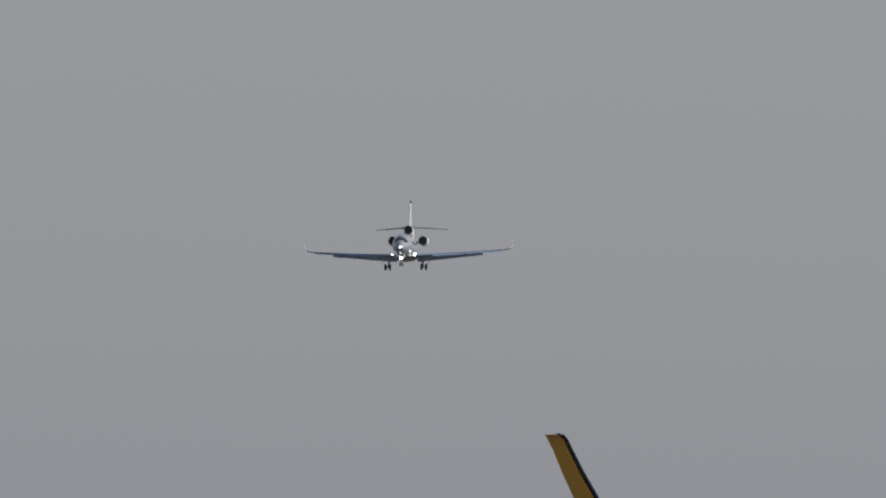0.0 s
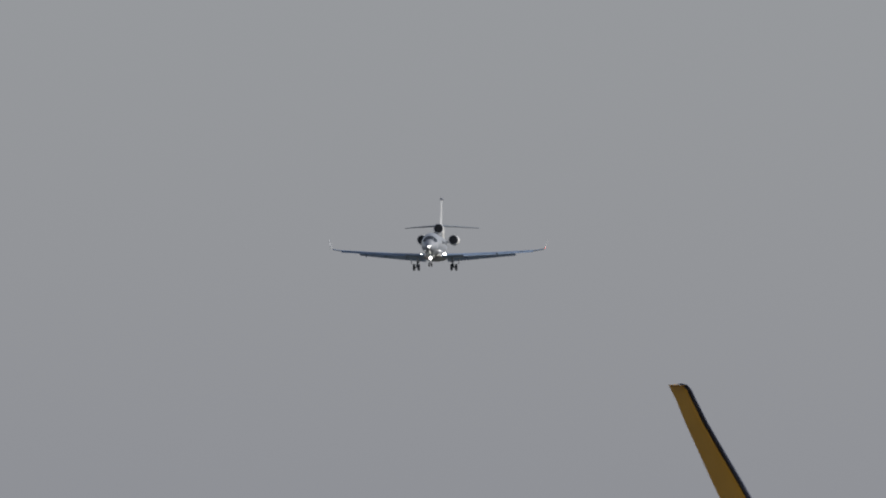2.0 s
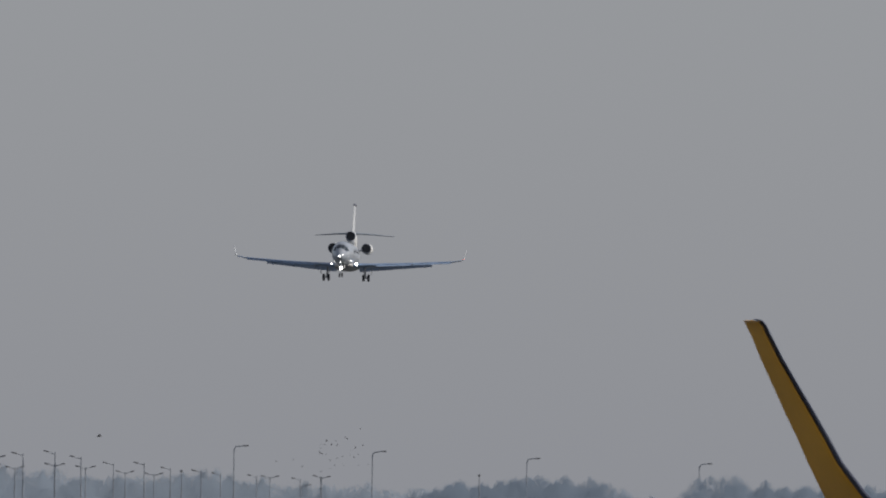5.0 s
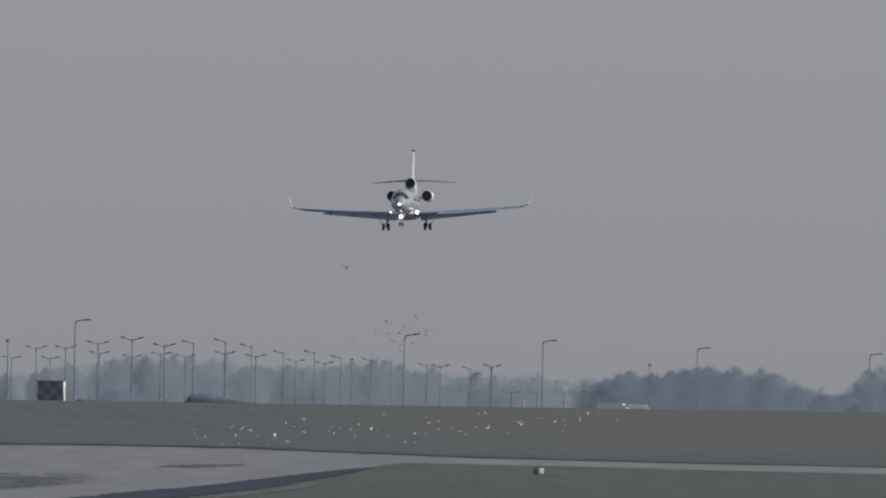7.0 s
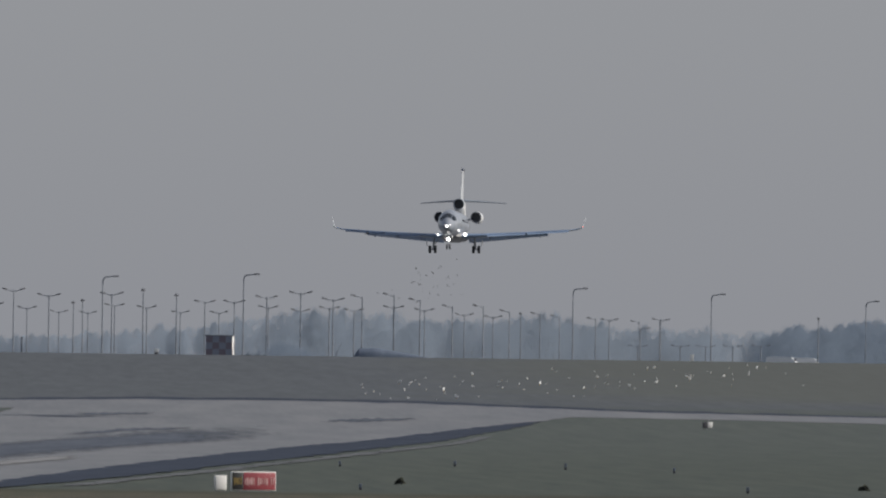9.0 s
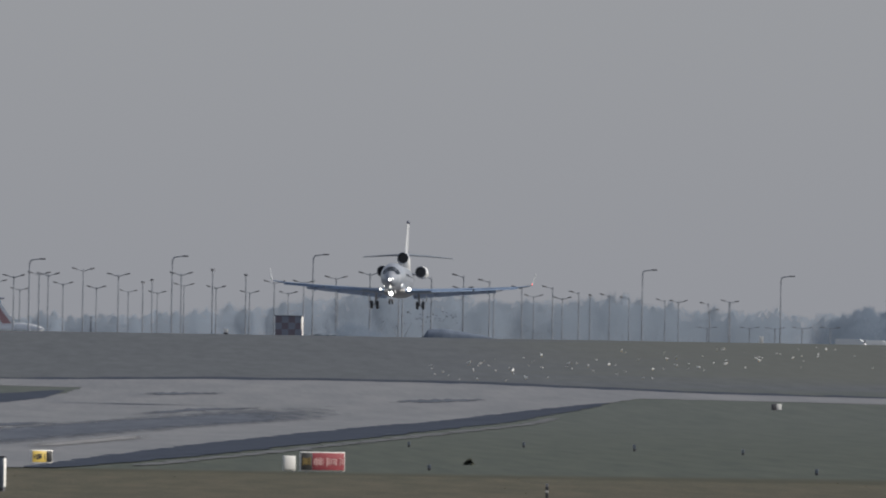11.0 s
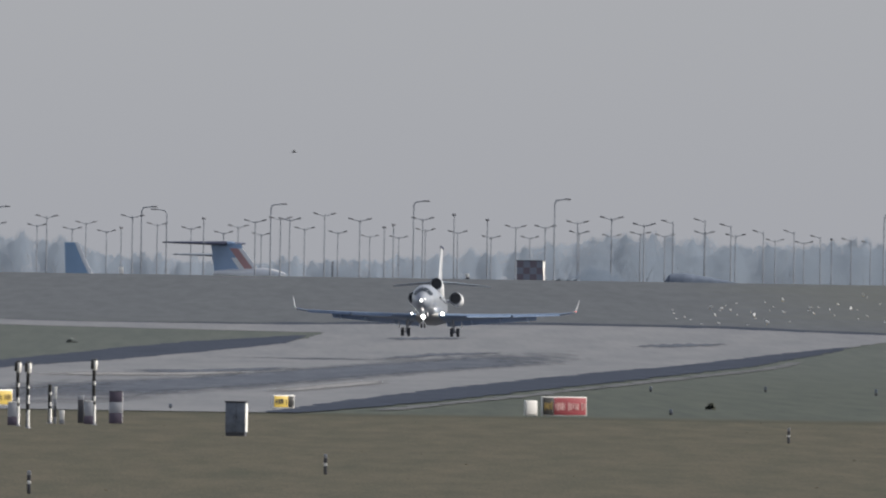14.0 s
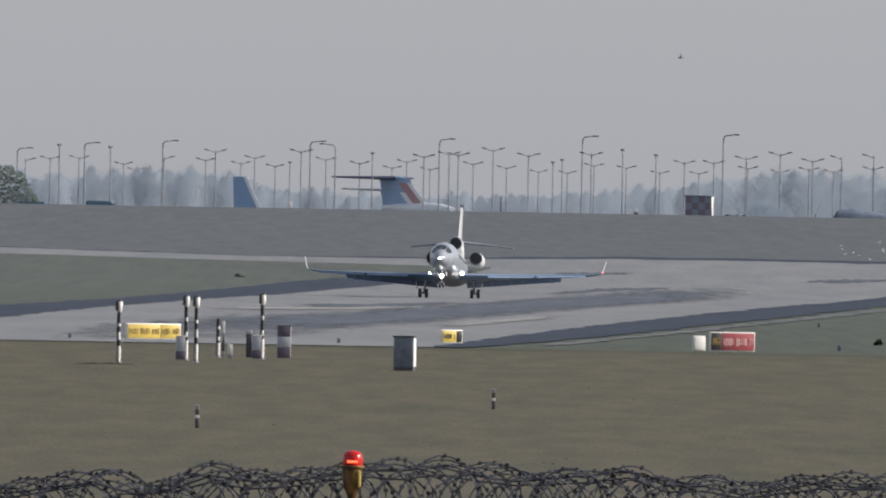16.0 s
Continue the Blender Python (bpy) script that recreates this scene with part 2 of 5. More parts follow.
def grass_material():
    """Winter turf: dry straw, dull green and bare patches, in long streaks across the view; far swards painted hazy."""
    m = mat("winter_turf", (0.110, 0.094, 0.063), (0.043, 0.050, 0.034), 0.5, 0.95, bump=0.12, stretch=(1, 0.05, 1), spread=0.17, fine=0.55, grain=(12.0, 0.18, 1), spec=0.15)
    nt = m.node_tree
    p = nt.nodes["Principled BSDF"]
    old = p.inputs["Base Color"].links[0].from_socket
    for n in nt.nodes:
        if n.bl_idname == "ShaderNodeTexNoise":
            n.inputs["Roughness"].default_value, n.inputs["Detail"].default_value = 0.72, 8.0
    tc = nt.nodes.new("ShaderNodeTexCoord")
    sep = nt.nodes.new("ShaderNodeSeparateXYZ")
    nt.links.new(tc.outputs["Object"], sep.inputs[0])
    wob = nt.nodes.new("ShaderNodeTexNoise")
    wob.inputs["Scale"].default_value = 0.02
    nt.links.new(tc.outputs["Object"], wob.inputs["Vector"])
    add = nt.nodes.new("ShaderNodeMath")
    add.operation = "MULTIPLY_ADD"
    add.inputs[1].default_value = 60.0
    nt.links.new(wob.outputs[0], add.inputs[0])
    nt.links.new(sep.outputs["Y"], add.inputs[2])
    # swards: mown dry field, a rank dark edge, damp green strip, two hazed far ones
    # haze by distance is mixed into the colours of the last two
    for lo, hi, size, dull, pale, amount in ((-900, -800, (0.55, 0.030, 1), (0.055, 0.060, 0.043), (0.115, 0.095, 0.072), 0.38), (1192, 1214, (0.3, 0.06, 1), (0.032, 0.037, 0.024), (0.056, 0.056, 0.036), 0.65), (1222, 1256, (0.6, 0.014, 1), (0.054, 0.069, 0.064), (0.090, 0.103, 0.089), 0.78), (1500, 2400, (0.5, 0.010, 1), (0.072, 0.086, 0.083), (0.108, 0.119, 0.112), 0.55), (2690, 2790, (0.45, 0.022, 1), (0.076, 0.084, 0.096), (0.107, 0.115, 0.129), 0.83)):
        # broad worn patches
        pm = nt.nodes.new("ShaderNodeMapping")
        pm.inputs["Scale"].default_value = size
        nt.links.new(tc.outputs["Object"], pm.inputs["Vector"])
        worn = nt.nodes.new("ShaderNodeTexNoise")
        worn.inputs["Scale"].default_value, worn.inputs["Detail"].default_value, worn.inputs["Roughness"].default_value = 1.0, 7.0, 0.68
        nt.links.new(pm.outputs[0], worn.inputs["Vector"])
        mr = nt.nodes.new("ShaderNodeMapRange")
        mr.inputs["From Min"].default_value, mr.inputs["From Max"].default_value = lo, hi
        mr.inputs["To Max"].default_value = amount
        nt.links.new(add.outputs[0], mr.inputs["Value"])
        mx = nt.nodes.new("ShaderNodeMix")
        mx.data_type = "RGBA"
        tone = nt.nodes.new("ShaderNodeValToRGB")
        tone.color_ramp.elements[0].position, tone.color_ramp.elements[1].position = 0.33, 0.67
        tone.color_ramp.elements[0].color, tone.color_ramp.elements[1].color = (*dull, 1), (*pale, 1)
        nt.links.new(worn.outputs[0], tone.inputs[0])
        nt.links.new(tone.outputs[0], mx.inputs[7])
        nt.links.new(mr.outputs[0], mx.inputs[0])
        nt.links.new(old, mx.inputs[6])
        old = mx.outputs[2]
    # an olive, grassier stretch of the far slope
    far = nt.nodes.new("ShaderNodeMath")
    far.operation = "MULTIPLY_ADD"
    far.inputs[1].default_value = 50.0
    nt.links.new(wob.outputs[0], far.inputs[0])
    nt.links.new(sep.outputs["X"], far.inputs[2])
    east = nt.nodes.new("ShaderNodeMapRange")
    east.inputs["From Min"].default_value, east.inputs["From Max"].default_value = 78.0, 118.0
    nt.links.new(far.outputs[0], east.inputs["Value"])
    deep = nt.nodes.new("ShaderNodeMapRange")
    deep.inputs["From Min"].default_value, deep.inputs["From Max"].default_value = 2790.0, 2890.0
    nt.links.new(add.outputs[0], deep.inputs["Value"])
    both = nt.nodes.new("ShaderNodeMath")
    both.operation = "MULTIPLY"
    nt.links.new(east.outputs[0], both.inputs[0])
    nt.links.new(deep.outputs[0], both.inputs[1])
    soft = nt.nodes.new("ShaderNodeMath")
    soft.operation = "MULTIPLY"
    soft.inputs[1].default_value = 0.6
    nt.links.new(both.outputs[0], soft.inputs[0])
    olive = nt.nodes.new("ShaderNodeMix")
    olive.data_type = "RGBA"
    olive.inputs[7].default_value = (0.100, 0.106, 0.087, 1)
    nt.links.new(soft.outputs[0], olive.inputs[0])
    nt.links.new(old, olive.inputs[6])
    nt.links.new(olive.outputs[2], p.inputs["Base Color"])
    return m


TURF = grass_material()


# ---- building helpers ----
def mesh_of(name, bm, material, smooth=True):
    me = bpy.data.meshes.new(name)
    bm.normal_update()
    bm.to_mesh(me)
    bm.free()
    for m in (material if isinstance(material, (list, tuple)) else [material]):
        me.materials.append(m)
    if smooth:
        me.polygons.foreach_set("use_smooth", [True] * len(me.polygons))
        me.set_sharp_from_angle(angle=radians(38))
    return me


def part(name, bm, material, parent=None, label="", smooth=True):
    ob = new(name, mesh_of(name, bm, material, smooth))
    ob.parent = parent
    return tagged(ob, label) if label else ob


def thing(name, m, label, category, group="", kind=""):
    ob = new(name)
    ob.matrix_world = m
    return tagged(ob, label, category, group, kind)


def loft(rings, bm=None, caps=True):
    """Skin through rings of equal count."""
    bm = bm or bmesh.new()
    vs = [[bm.verts.new(p) for p in r] for r in rings]
    n = len(vs[0])
    for a, b in zip(vs, vs[1:]):
        for i in range(n):
            bm.faces.new((a[i], a[(i + 1) % n], b[(i + 1) % n], b[i]))
    if caps:
        bm.faces.new(vs[0][::-1])
        bm.faces.new(vs[-1])
    bmesh.ops.recalc_face_normals(bm, faces=bm.faces)
    return bm


def ring(c, rx, rz, n=20, axis="y"):
    """An ellipse round c, in the plane across the axis."""
    out = []
    for i in range(n):
        a = 2 * math.pi * i / n
        u, v = rx * math.cos(a), rz * math.sin(a)
        out.append({"y": (c[0] + u, c[1], c[2] + v), "z": (c[0] + u, c[1] + v, c[2]), "x": (c[0], c[1] + u, c[2] + v)}[axis])
    return out


def foil(le, chord, thick, twist=0.0, up=(0, 0, 1)):
    """A wing section: its nose at le, running aft along +Y; up: the way of its thickness."""
    up = Vector(up)
    pts = []
    prof = [(0.0, 0.0), (0.04, 0.55), (0.15, 0.9), (0.35, 1.0), (0.65, 0.65), (0.97, 0.06)]
    top = [(s, h) for s, h in prof]
    low = [(s, -0.75 * h) for s, h in prof[:0:-1]]
    for s, h in top + low:
        y, k = s * chord, h * thick / 2
        yy = y * math.cos(twist) + k * math.sin(twist)
        kk = -y * math.sin(twist) + k * math.cos(twist)
        pts.append(Vector(le) + Vector((0, yy, 0)) + up * kk)
    return pts


def box(bm, c, s, m=Matrix(), bevel=0.0):
    r = bmesh.ops.create_cube(bm, size=1.0, matrix=m @ Matrix.Translation(c) @ Matrix.Diagonal((*s, 1)))
    if bevel:
        es = list({e for v in r["verts"] for e in v.link_edges})
        bmesh.ops.bevel(bm, geom=es, offset=bevel, segments=2, affect="EDGES", profile=0.5)
    return bm


def rod(bm, a, b, r0, r1=None, n=8):
    """A tapered round bar from a to b."""
    a, b = Vector(a), Vector(b)
    r1 = r0 if r1 is None else r1
    q = (b - a).to_track_quat("Z", "Y").to_matrix()
    rs = []
    for p, r in ((a, r0), (b, r1)):
        rs.append([bm.verts.new(p + q @ Vector((r * math.cos(2 * math.pi * i / n), r * math.sin(2 * math.pi * i / n), 0))) for i in range(n)])
    for i in range(n):
        bm.faces.new((rs[0][i], rs[0][(i + 1) % n], rs[1][(i + 1) % n], rs[1][i]))
    bm.faces.new(rs[0][::-1])
    bm.faces.new(rs[1])
    return bm


def ball(bm, c, rx, ry=None, rz=None, u=12, v=8):
    bmesh.ops.create_uvsphere(bm, u_segments=u, v_segments=v, radius=1.0,
                              matrix=Matrix.Translation(c) @ Matrix.Diagonal((rx, ry or rx, rz or rx, 1)))
    return bm


# ---- the lie of the land ----
LIE = [(-400, 3.6), (-20, 3.97), (12, 3.95), (50, 3.0), (110, 1.3), (160, 1.0), (270, 1.1), (400, 0.7), (520, 0.25), (620, 0.03), (720, 0.0), (1270, 0.0),
       (1700, 0.0), (2120, 0.0), (2400, 0.75), (2700, 2.72), (3000, 5.18), (3300, 8.4), (3360, 8.75), (3420, 8.5), (3560, 5.2), (3700, 4.0), (4985, 4.0)]


def _smooth_lie(tab, q):
    xs, ys = np.array([a for a, _ in tab], float), np.array([b for _, b in tab], float)
    h = np.diff(xs)
    d = np.diff(ys) / h
    m = np.zeros(len(xs))
    for i in range(1, len(xs) - 1):
        if d[i - 1] * d[i] > 0:
            w1, w2 = 2 * h[i] + h[i - 1], h[i] + 2 * h[i - 1]
            m[i] = (w1 + w2) / (w1 / d[i - 1] + w2 / d[i])
    q = np.clip(q, xs[0], xs[-1])
    i = np.clip(np.searchsorted(xs, q) - 1, 0, len(xs) - 2)
    s = (q - xs[i]) / h[i]
    return (2*s**3 - 3*s**2 + 1)*ys[i] + (s**3 - 2*s*s + s)*h[i]*m[i] + (3*s*s - 2*s**3)*ys[i + 1] + (s**3 - s*s)*h[i]*m[i + 1]


_ys = np.arange(-400.0, 4986.0, 5.0)
_zs = _smooth_lie(LIE, _ys)


def lie(y):
    """Height of the ground at distance y."""
    return float(np.interp(y, _ys, _zs))


def ground():
    xs = [-2600, -1200, -600, -300, -150, -80, -40, 0, 40, 80, 120, 160, 220, 300, 600, 1200, 2600]
    verts = [(x, y, z) for y, z in zip(_ys, _zs) for x in xs]
    k = len(xs)
    faces = [(j * k + i, j * k + i + 1, (j + 1) * k + i + 1, (j + 1) * k + i) for j in range(len(_ys) - 1) for i in range(k - 1)]
    me = bpy.data.meshes.new("ground")
    me.from_pydata(verts, [], faces)
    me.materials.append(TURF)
    me.polygons.foreach_set("use_smooth", [True] * len(me.polygons))
    return tagged(new("ground", me), "dull olive and brown winter turf of an airfield", "ground", kind="structure")


ground()


def strip(name, edge_l, edge_r, material, label, lift=0.03, step=5.0, ragged=0.0):
    """A paved sheet between two edges given as (x, y) lines running away from the eye."""
    y0, y1 = edge_l[0][1], edge_l[-1][1]
    ys = list(np.arange(y0, y1, step)) + [y1]
    rows = []
    for y in ys:
        a = np.interp(y, [p[1] for p in edge_l], [p[0] for p in edge_l])
        b = np.interp(y, [p[1] for p in edge_r], [p[0] for p in edge_r])
        a += ragged * (0.5 * (random.random() - 0.5) + 1.6 * noise.noise((y / 17, 2.0, a * 0.02)))
        b += ragged * (0.5 * (random.random() - 0.5) + 1.6 * noise.noise((y / 17, 7.0, b * 0.02)))
        z = lie(y) + lift
        rows.append([(a, y, z), (b, y, z)])
    bm = bmesh.new()
    vs = [[bm.verts.new(p) for p in r] for r in rows]
    for p, q in zip(vs, vs[1:]):
        bm.faces.new((p[0], p[1], q[1], q[0]))
    ob = part(name, bm, material, None, label)
    return tagged(ob, label, "pavement", kind="structure")


def band(name, near, far, material, label, lift=0.03, ragged=0.0):
    """A paved sheet that runs across the view between a near and a far edge, each a line of (x, y)."""
    xs = np.linspace(near[0][0], near[-1][0], 240)
    n = 14
    bm = bmesh.new()
    wear = bm.verts.layers.float.new("wear")
    cols = []
    for x in xs:
        a = np.interp(x, [p[0] for p in near], [p[1] for p in near])
        b = np.interp(x, [p[0] for p in far], [p[1] for p in far])
        a, b = a + ragged * noise.noise((x * 1.3, 1.7, lift * 90)), b + ragged * noise.noise((x * 1.3, 9.2, lift * 90))
        cols.append([bm.verts.new((x, a + (b - a) * k / n, lie(a + (b - a) * k / n) + lift)) for k in range(n + 1)])
        along = min(1.0, 4 * (x - xs[0]) / (xs[-1] - xs[0]), 4 * (xs[-1] - x) / (xs[-1] - xs[0]))
        for k in range(n + 1):
            cols[-1][k][wear] = min(1.0, 1.6 * (1 - abs(2 * k / n - 1))) * along
    for p, q in zip(cols, cols[1:]):
        for k in range(n):
            bm.faces.new((p[k], q[k], q[k + 1], p[k + 1]))
    return tagged(part(name, bm, material), label, "pavement", kind="structure")


# crossing taxiway, then the runway's light concrete, dark shoulders and rubber streaks
FAR = [(-220, 2900), (-50, 2764), (-21, 2706), (0, 2708), (20, 2748), (36, 2752), (50, 2742), (58, 2714), (75, 2660), (100, 2628), (160, 2600), (330, 2560)]
band("road_crossing", [(-220, 2790), (-49, 2682), (-20, 2640), (0, 2618), (40, 2602), (68, 2588), (84, 2574), (97, 2554), (113, 2540), (160, 2520), (330, 2490)], FAR,
     CONCRETE, "pale concrete taxiway crossing the far grass", 0.025, 3.0)
band("road_verge", FAR, [(-220, 2905), (-50, 2771), (-21, 2715), (0, 2728), (20, 2776), (36, 2781), (50, 2773), (58, 2744), (75, 2686), (100, 2645), (160, 2614), (330, 2572)],
     ASPHALT, "dark verge along the far side of the taxiway", 0.03, 14.0)
L_EDGE = [(-30, 1200), (-27.3, 1500), (-24.7, 1708), (-19.0, 1980), (-14.2, 2168), (-9.2, 2282), (-3.5, 2390), (1.0, 2480), (4.0, 2560), (6.0, 2630), (6.0, 2690)]
R_EDGE = [(-0.2, 1200), (2.7, 1302), (10.5, 1544), (20.3, 1812), (32.0, 2110), (41.8, 2288), (51.4, 2436), (59.1, 2524), (66, 2600), (66, 2690)]
strip("road_runway", L_EDGE, R_EDGE, CONCRETE, "pale worn concrete runway with dark rubber streaks", 0.035, ragged=0.5)
strip("road_shoulder_west", [(-40, 1200), (-36, 1500), (-31.3, 1722), (-26.2, 1934), (-22.0, 2184), (-15.5, 2356), (-9.1, 2472), (-1.4, 2540), (2.0, 2570)],
      [(p[0] + 0.3, p[1]) for p in L_EDGE[:8]] + [(3.5, 2570)], ASPHALT, "dark asphalt runway shoulder beside the grass", 0.05, ragged=0.5)
strip("road_shoulder_east", [(p[0] - 0.3, p[1]) for p in R_EDGE[:8]],
      [(1.2, 1200), (2.9, 1230), (9.3, 1364), (17.7, 1578), (27.7, 1826), (38.3, 2098), (49.1, 2326), (58.5, 2496), (60.0, 2524)], ASPHALT, "dark asphalt runway shoulder beside the grass", 0.05, ragged=0.5)
strip("road_edge_line", [(4.9, 1240), (11.6, 1395), (22.0, 1650), (36.4, 2000), (48.6, 2290)],
      [(5.9, 1240), (12.9, 1395), (23.3, 1650), (37.8, 2000), (49.9, 2290)], EDGE, "thin pale edge strip outside the shoulder", 0.045, ragged=0.5)
STREAKS = [([(-20.5, 1215), (-13.8, 1225), (-8.9, 1262), (-5.0, 1342)], [(-21.8, 1424), (-16.5, 1484), (-12.9, 1542), (-9.8, 1610), (-6.3, 1672)], WORN),
           ([(-20.0, 1200), (-11.9, 1300), (-6.0, 1385), (0.1, 1520), (7.2, 1725), (15.6, 1965), (30.5, 2270)],
            [(-20.7, 1420), (-14.3, 1630), (-7.3, 1715), (0.1, 1935), (8.7, 2195), (17.4, 2330), (30.8, 2440)], RUBBER),
           ([(-11.5, 1786), (-6.0, 1796), (-2.7, 1846), (2.3, 1922)], [(-11.6, 1894), (-6.2, 1890), (-2.8, 1944), (2.4, 2034)], RUBBER),
           ([(9.1, 2204), (14.8, 2290), (22.9, 2358)], [(9.3, 2254), (15.1, 2346), (23.2, 2396)], RUBBER),
           ([(36.5, 2484), (40.5, 2490), (47.7, 2528)], [(36.6, 2500), (41.0, 2536), (48.0, 2550)], RUBBER),
           ([(11.3, 2532), (14.8, 2534), (20.5, 2556)], [(11.4, 2552), (15.0, 2568), (20.6, 2576)], RUBBER),
           ([(-0.6, 1440), (1.3, 1462), (6.0, 1580), (8.4, 1650)], [(-0.6, 1500), (1.4, 1545), (6.1, 1676), (8.4, 1720)], PALECON),
           ([(-17.5, 1690), (-8.0, 1720), (-1.0, 1800)], [(-17.6, 1770), (-8.2, 1800), (-1.0, 1880)], PALECON)]
for k, (near, far, stain) in enumerate(STREAKS):
    band("road_streak_%d" % (k + 1), near, far, stain, "pale scrubbed streak on the concrete" if stain is PALECON else "dark rubber streaks on the pale concrete", 0.06 + 0.004 * k, 14.0)


# ---- the landing business jet: nose along -Y, its base under the main wheels ----
def wheel(name, c, r, w, parent):
    rings = [ring((c[0] + dx, c[1], c[2]), rr, rr, 18, "x") for dx, rr in ((-w / 2, r * 0.72), (-w / 2, r * 0.9), (-w * 0.3, r), (w * 0.3, r), (w / 2, r * 0.9), (w / 2, r * 0.72))]
    t = part(name, loft(rings), TYRE, parent, "black rubber tyre")
    bm = loft([ring((c[0] + dx, c[1], c[2]), rr, rr, 14, "x") for dx, rr in ((-w / 2 - 0.012, r * 0.5), (-w / 2 - 0.012, r * 0.7), (w / 2 + 0.012, r * 0.7), (w / 2 + 0.012, r * 0.5))])
    part("rim", bm, STEEL, t, "grey metal wheel rim")
    return t


def business_jet():
    jet = thing("business_jet", Matrix(), "white three-engined business jet landing with wheels down and lights on", "aircraft")
    # fuselage: y, half width, half height, centre height
    secs = [(-10.9, 0.06, 0.06, 2.34), (-10.6, 0.32, 0.31, 2.38), (-10.0, 0.58, 0.59, 2.46), (-9.2, 0.80, 0.86, 2.57), (-8.4, 0.97, 1.08, 2.71), (-7.4, 1.13, 1.28, 2.82),
            (-6.0, 1.24, 1.38, 2.86), (-2.0, 1.26, 1.40, 2.86), (3.0, 1.26, 1.40, 2.86), (5.5, 1.12, 1.28, 3.02), (7.5, 0.88, 1.02, 3.28), (9.5, 0.55, 0.64, 3.56), (11.2, 0.26, 0.30, 3.78), (11.7, 0.10, 0.12, 3.82)]
    fus = part("fuselage", loft([ring((0, y, z), w, h, 28) for y, w, h, z in secs]), HULL, jet, "glossy pale fuselage")
    # belly fairing under the wing
    part("belly_fairing", loft([ring((0, y, 1.62), w, h, 20) for y, w, h in ((-4.6, 0.3, 0.1), (-3.6, 1.05, 0.42), (-1.5, 1.45, 0.56), (1.5, 1.45, 0.56), (3.4, 1.0, 0.40), (4.6, 0.3, 0.1))]), BELLY, jet, "grey belly fairing")
    # windscreen: panes set a little proud of the nose
    for x0, x1 in ((-0.95, -0.56), (-0.52, -0.02), (0.02, 0.52), (0.56, 0.95)):
        bm = bmesh.new()
        grid = []
        for j in range(4):
            y = -9.45 + 0.33 * j
            w, h, z = [np.interp(y, [s[0] for s in secs], [s[q] for s in secs]) for q in (1, 2, 3)]
            row = []
            for i in range(5):
                f = (x0 + (x1 - x0) * i / 4) * (0.86 + 0.10 * j / 3)
                f = max(-0.985, min(0.985, f / 0.96))
                row.append(bm.verts.new((f * w * 1.012, y, z + h * 1.012 * math.sqrt(max(0.0, 1 - f * f)) + 0.006)))
            grid.append(row)
        for a, b in zip(grid, grid[1:]):
            for i in range(4):
                bm.faces.new((a[i], a[i + 1], b[i + 1], b[i]))
        bmesh.ops.solidify(bm, geom=bm.faces[:], thickness=0.015)
        part("windscreen_pane", bm, SCREEN, fus, "dark cockpit window pane")
    # cabin windows
    for k in range(9):
        for s in (-1, 1):
            bm = bmesh.new()
            box(bm, (s * 1.215, -4.9 + 0.85 * k, 3.02), (0.05, 0.36, 0.46), bevel=0.02)
            part("cabin_window", bm, GLASS, fus, "small dark cabin window")
    # wings
    for s in (-1, 1):
        def sec(x, le, c, th, z, tw=0.0):
            return foil((s * x, le, z), c, th, tw)
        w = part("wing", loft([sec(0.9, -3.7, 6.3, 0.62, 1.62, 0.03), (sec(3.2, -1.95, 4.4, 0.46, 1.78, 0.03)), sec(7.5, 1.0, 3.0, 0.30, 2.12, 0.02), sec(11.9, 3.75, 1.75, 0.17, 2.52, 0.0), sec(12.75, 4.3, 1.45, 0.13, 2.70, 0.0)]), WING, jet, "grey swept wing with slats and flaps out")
        wl = [((12.70, 4.27, 2.69), 1.46, 0.125, 0), ((12.92, 4.48, 2.82), 1.3, 0.11, 45), ((13.03, 4.85, 3.15), 1.05, 0.08, 72), ((13.2, 5.6, 3.9), 0.62, 0.05, 80)]
        part("winglet", loft([foil((s * p[0], p[1], p[2]), c, th, 0, up=(-s * math.sin(radians(a)), 0, math.cos(radians(a)))) for p, c, th, a in wl]), TIPGREY, w, "pale blended winglet")
        # drooped slat along the nose of the wing, two flaps behind
        for a, b in (((3.5, -1.95, 1.70), (7.3, 0.66, 2.00)), ((7.5, 0.82, 2.02), (11.6, 3.40, 2.40))):
            rs = []
            for p, c in ((a, 0.62), (b, 0.42)):
                rs.append(foil((s * p[0], p[1], p[2] - 0.10), c, 0.13, -0.45))
            part("slat", loft(rs), WING, w, "drooped leading-edge slat")
        for x0, x1, y0, y1, z0, z1, c0, c1 in ((1.3, 5.1, 2.15, 2.6, 1.64, 1.88, 1.3, 1.05), (5.12, 9.4, 2.65, 3.95, 1.88, 2.22, 1.0, 0.72)):
            rs = [foil((s * x0, y0, z0), c0, 0.16, 0.42), foil((s * x1, y1, z1), c1, 0.12, 0.42)]
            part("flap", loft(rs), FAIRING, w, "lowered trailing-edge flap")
        for x, y, z in ((3.6, 1.6, 1.48), (6.2, 2.4, 1.72), (8.6, 3.0, 1.92)):
            part("flap_fairing", loft([ring((s * x, y + d, z - 0.06 * d), r, r * 1.3, 10) for d, r in ((-0.7, 0.02), (-0.2, 0.09), (0.9, 0.10), (2.0, 0.02))]), FAIRING, w)
        part("navigation_light", ball(bmesh.new(), (s * 12.95, 4.75, 2.86), 0.07, u=10, v=6), REDNAV if s > 0 else GREENNAV, w, "small wing-tip lamp")
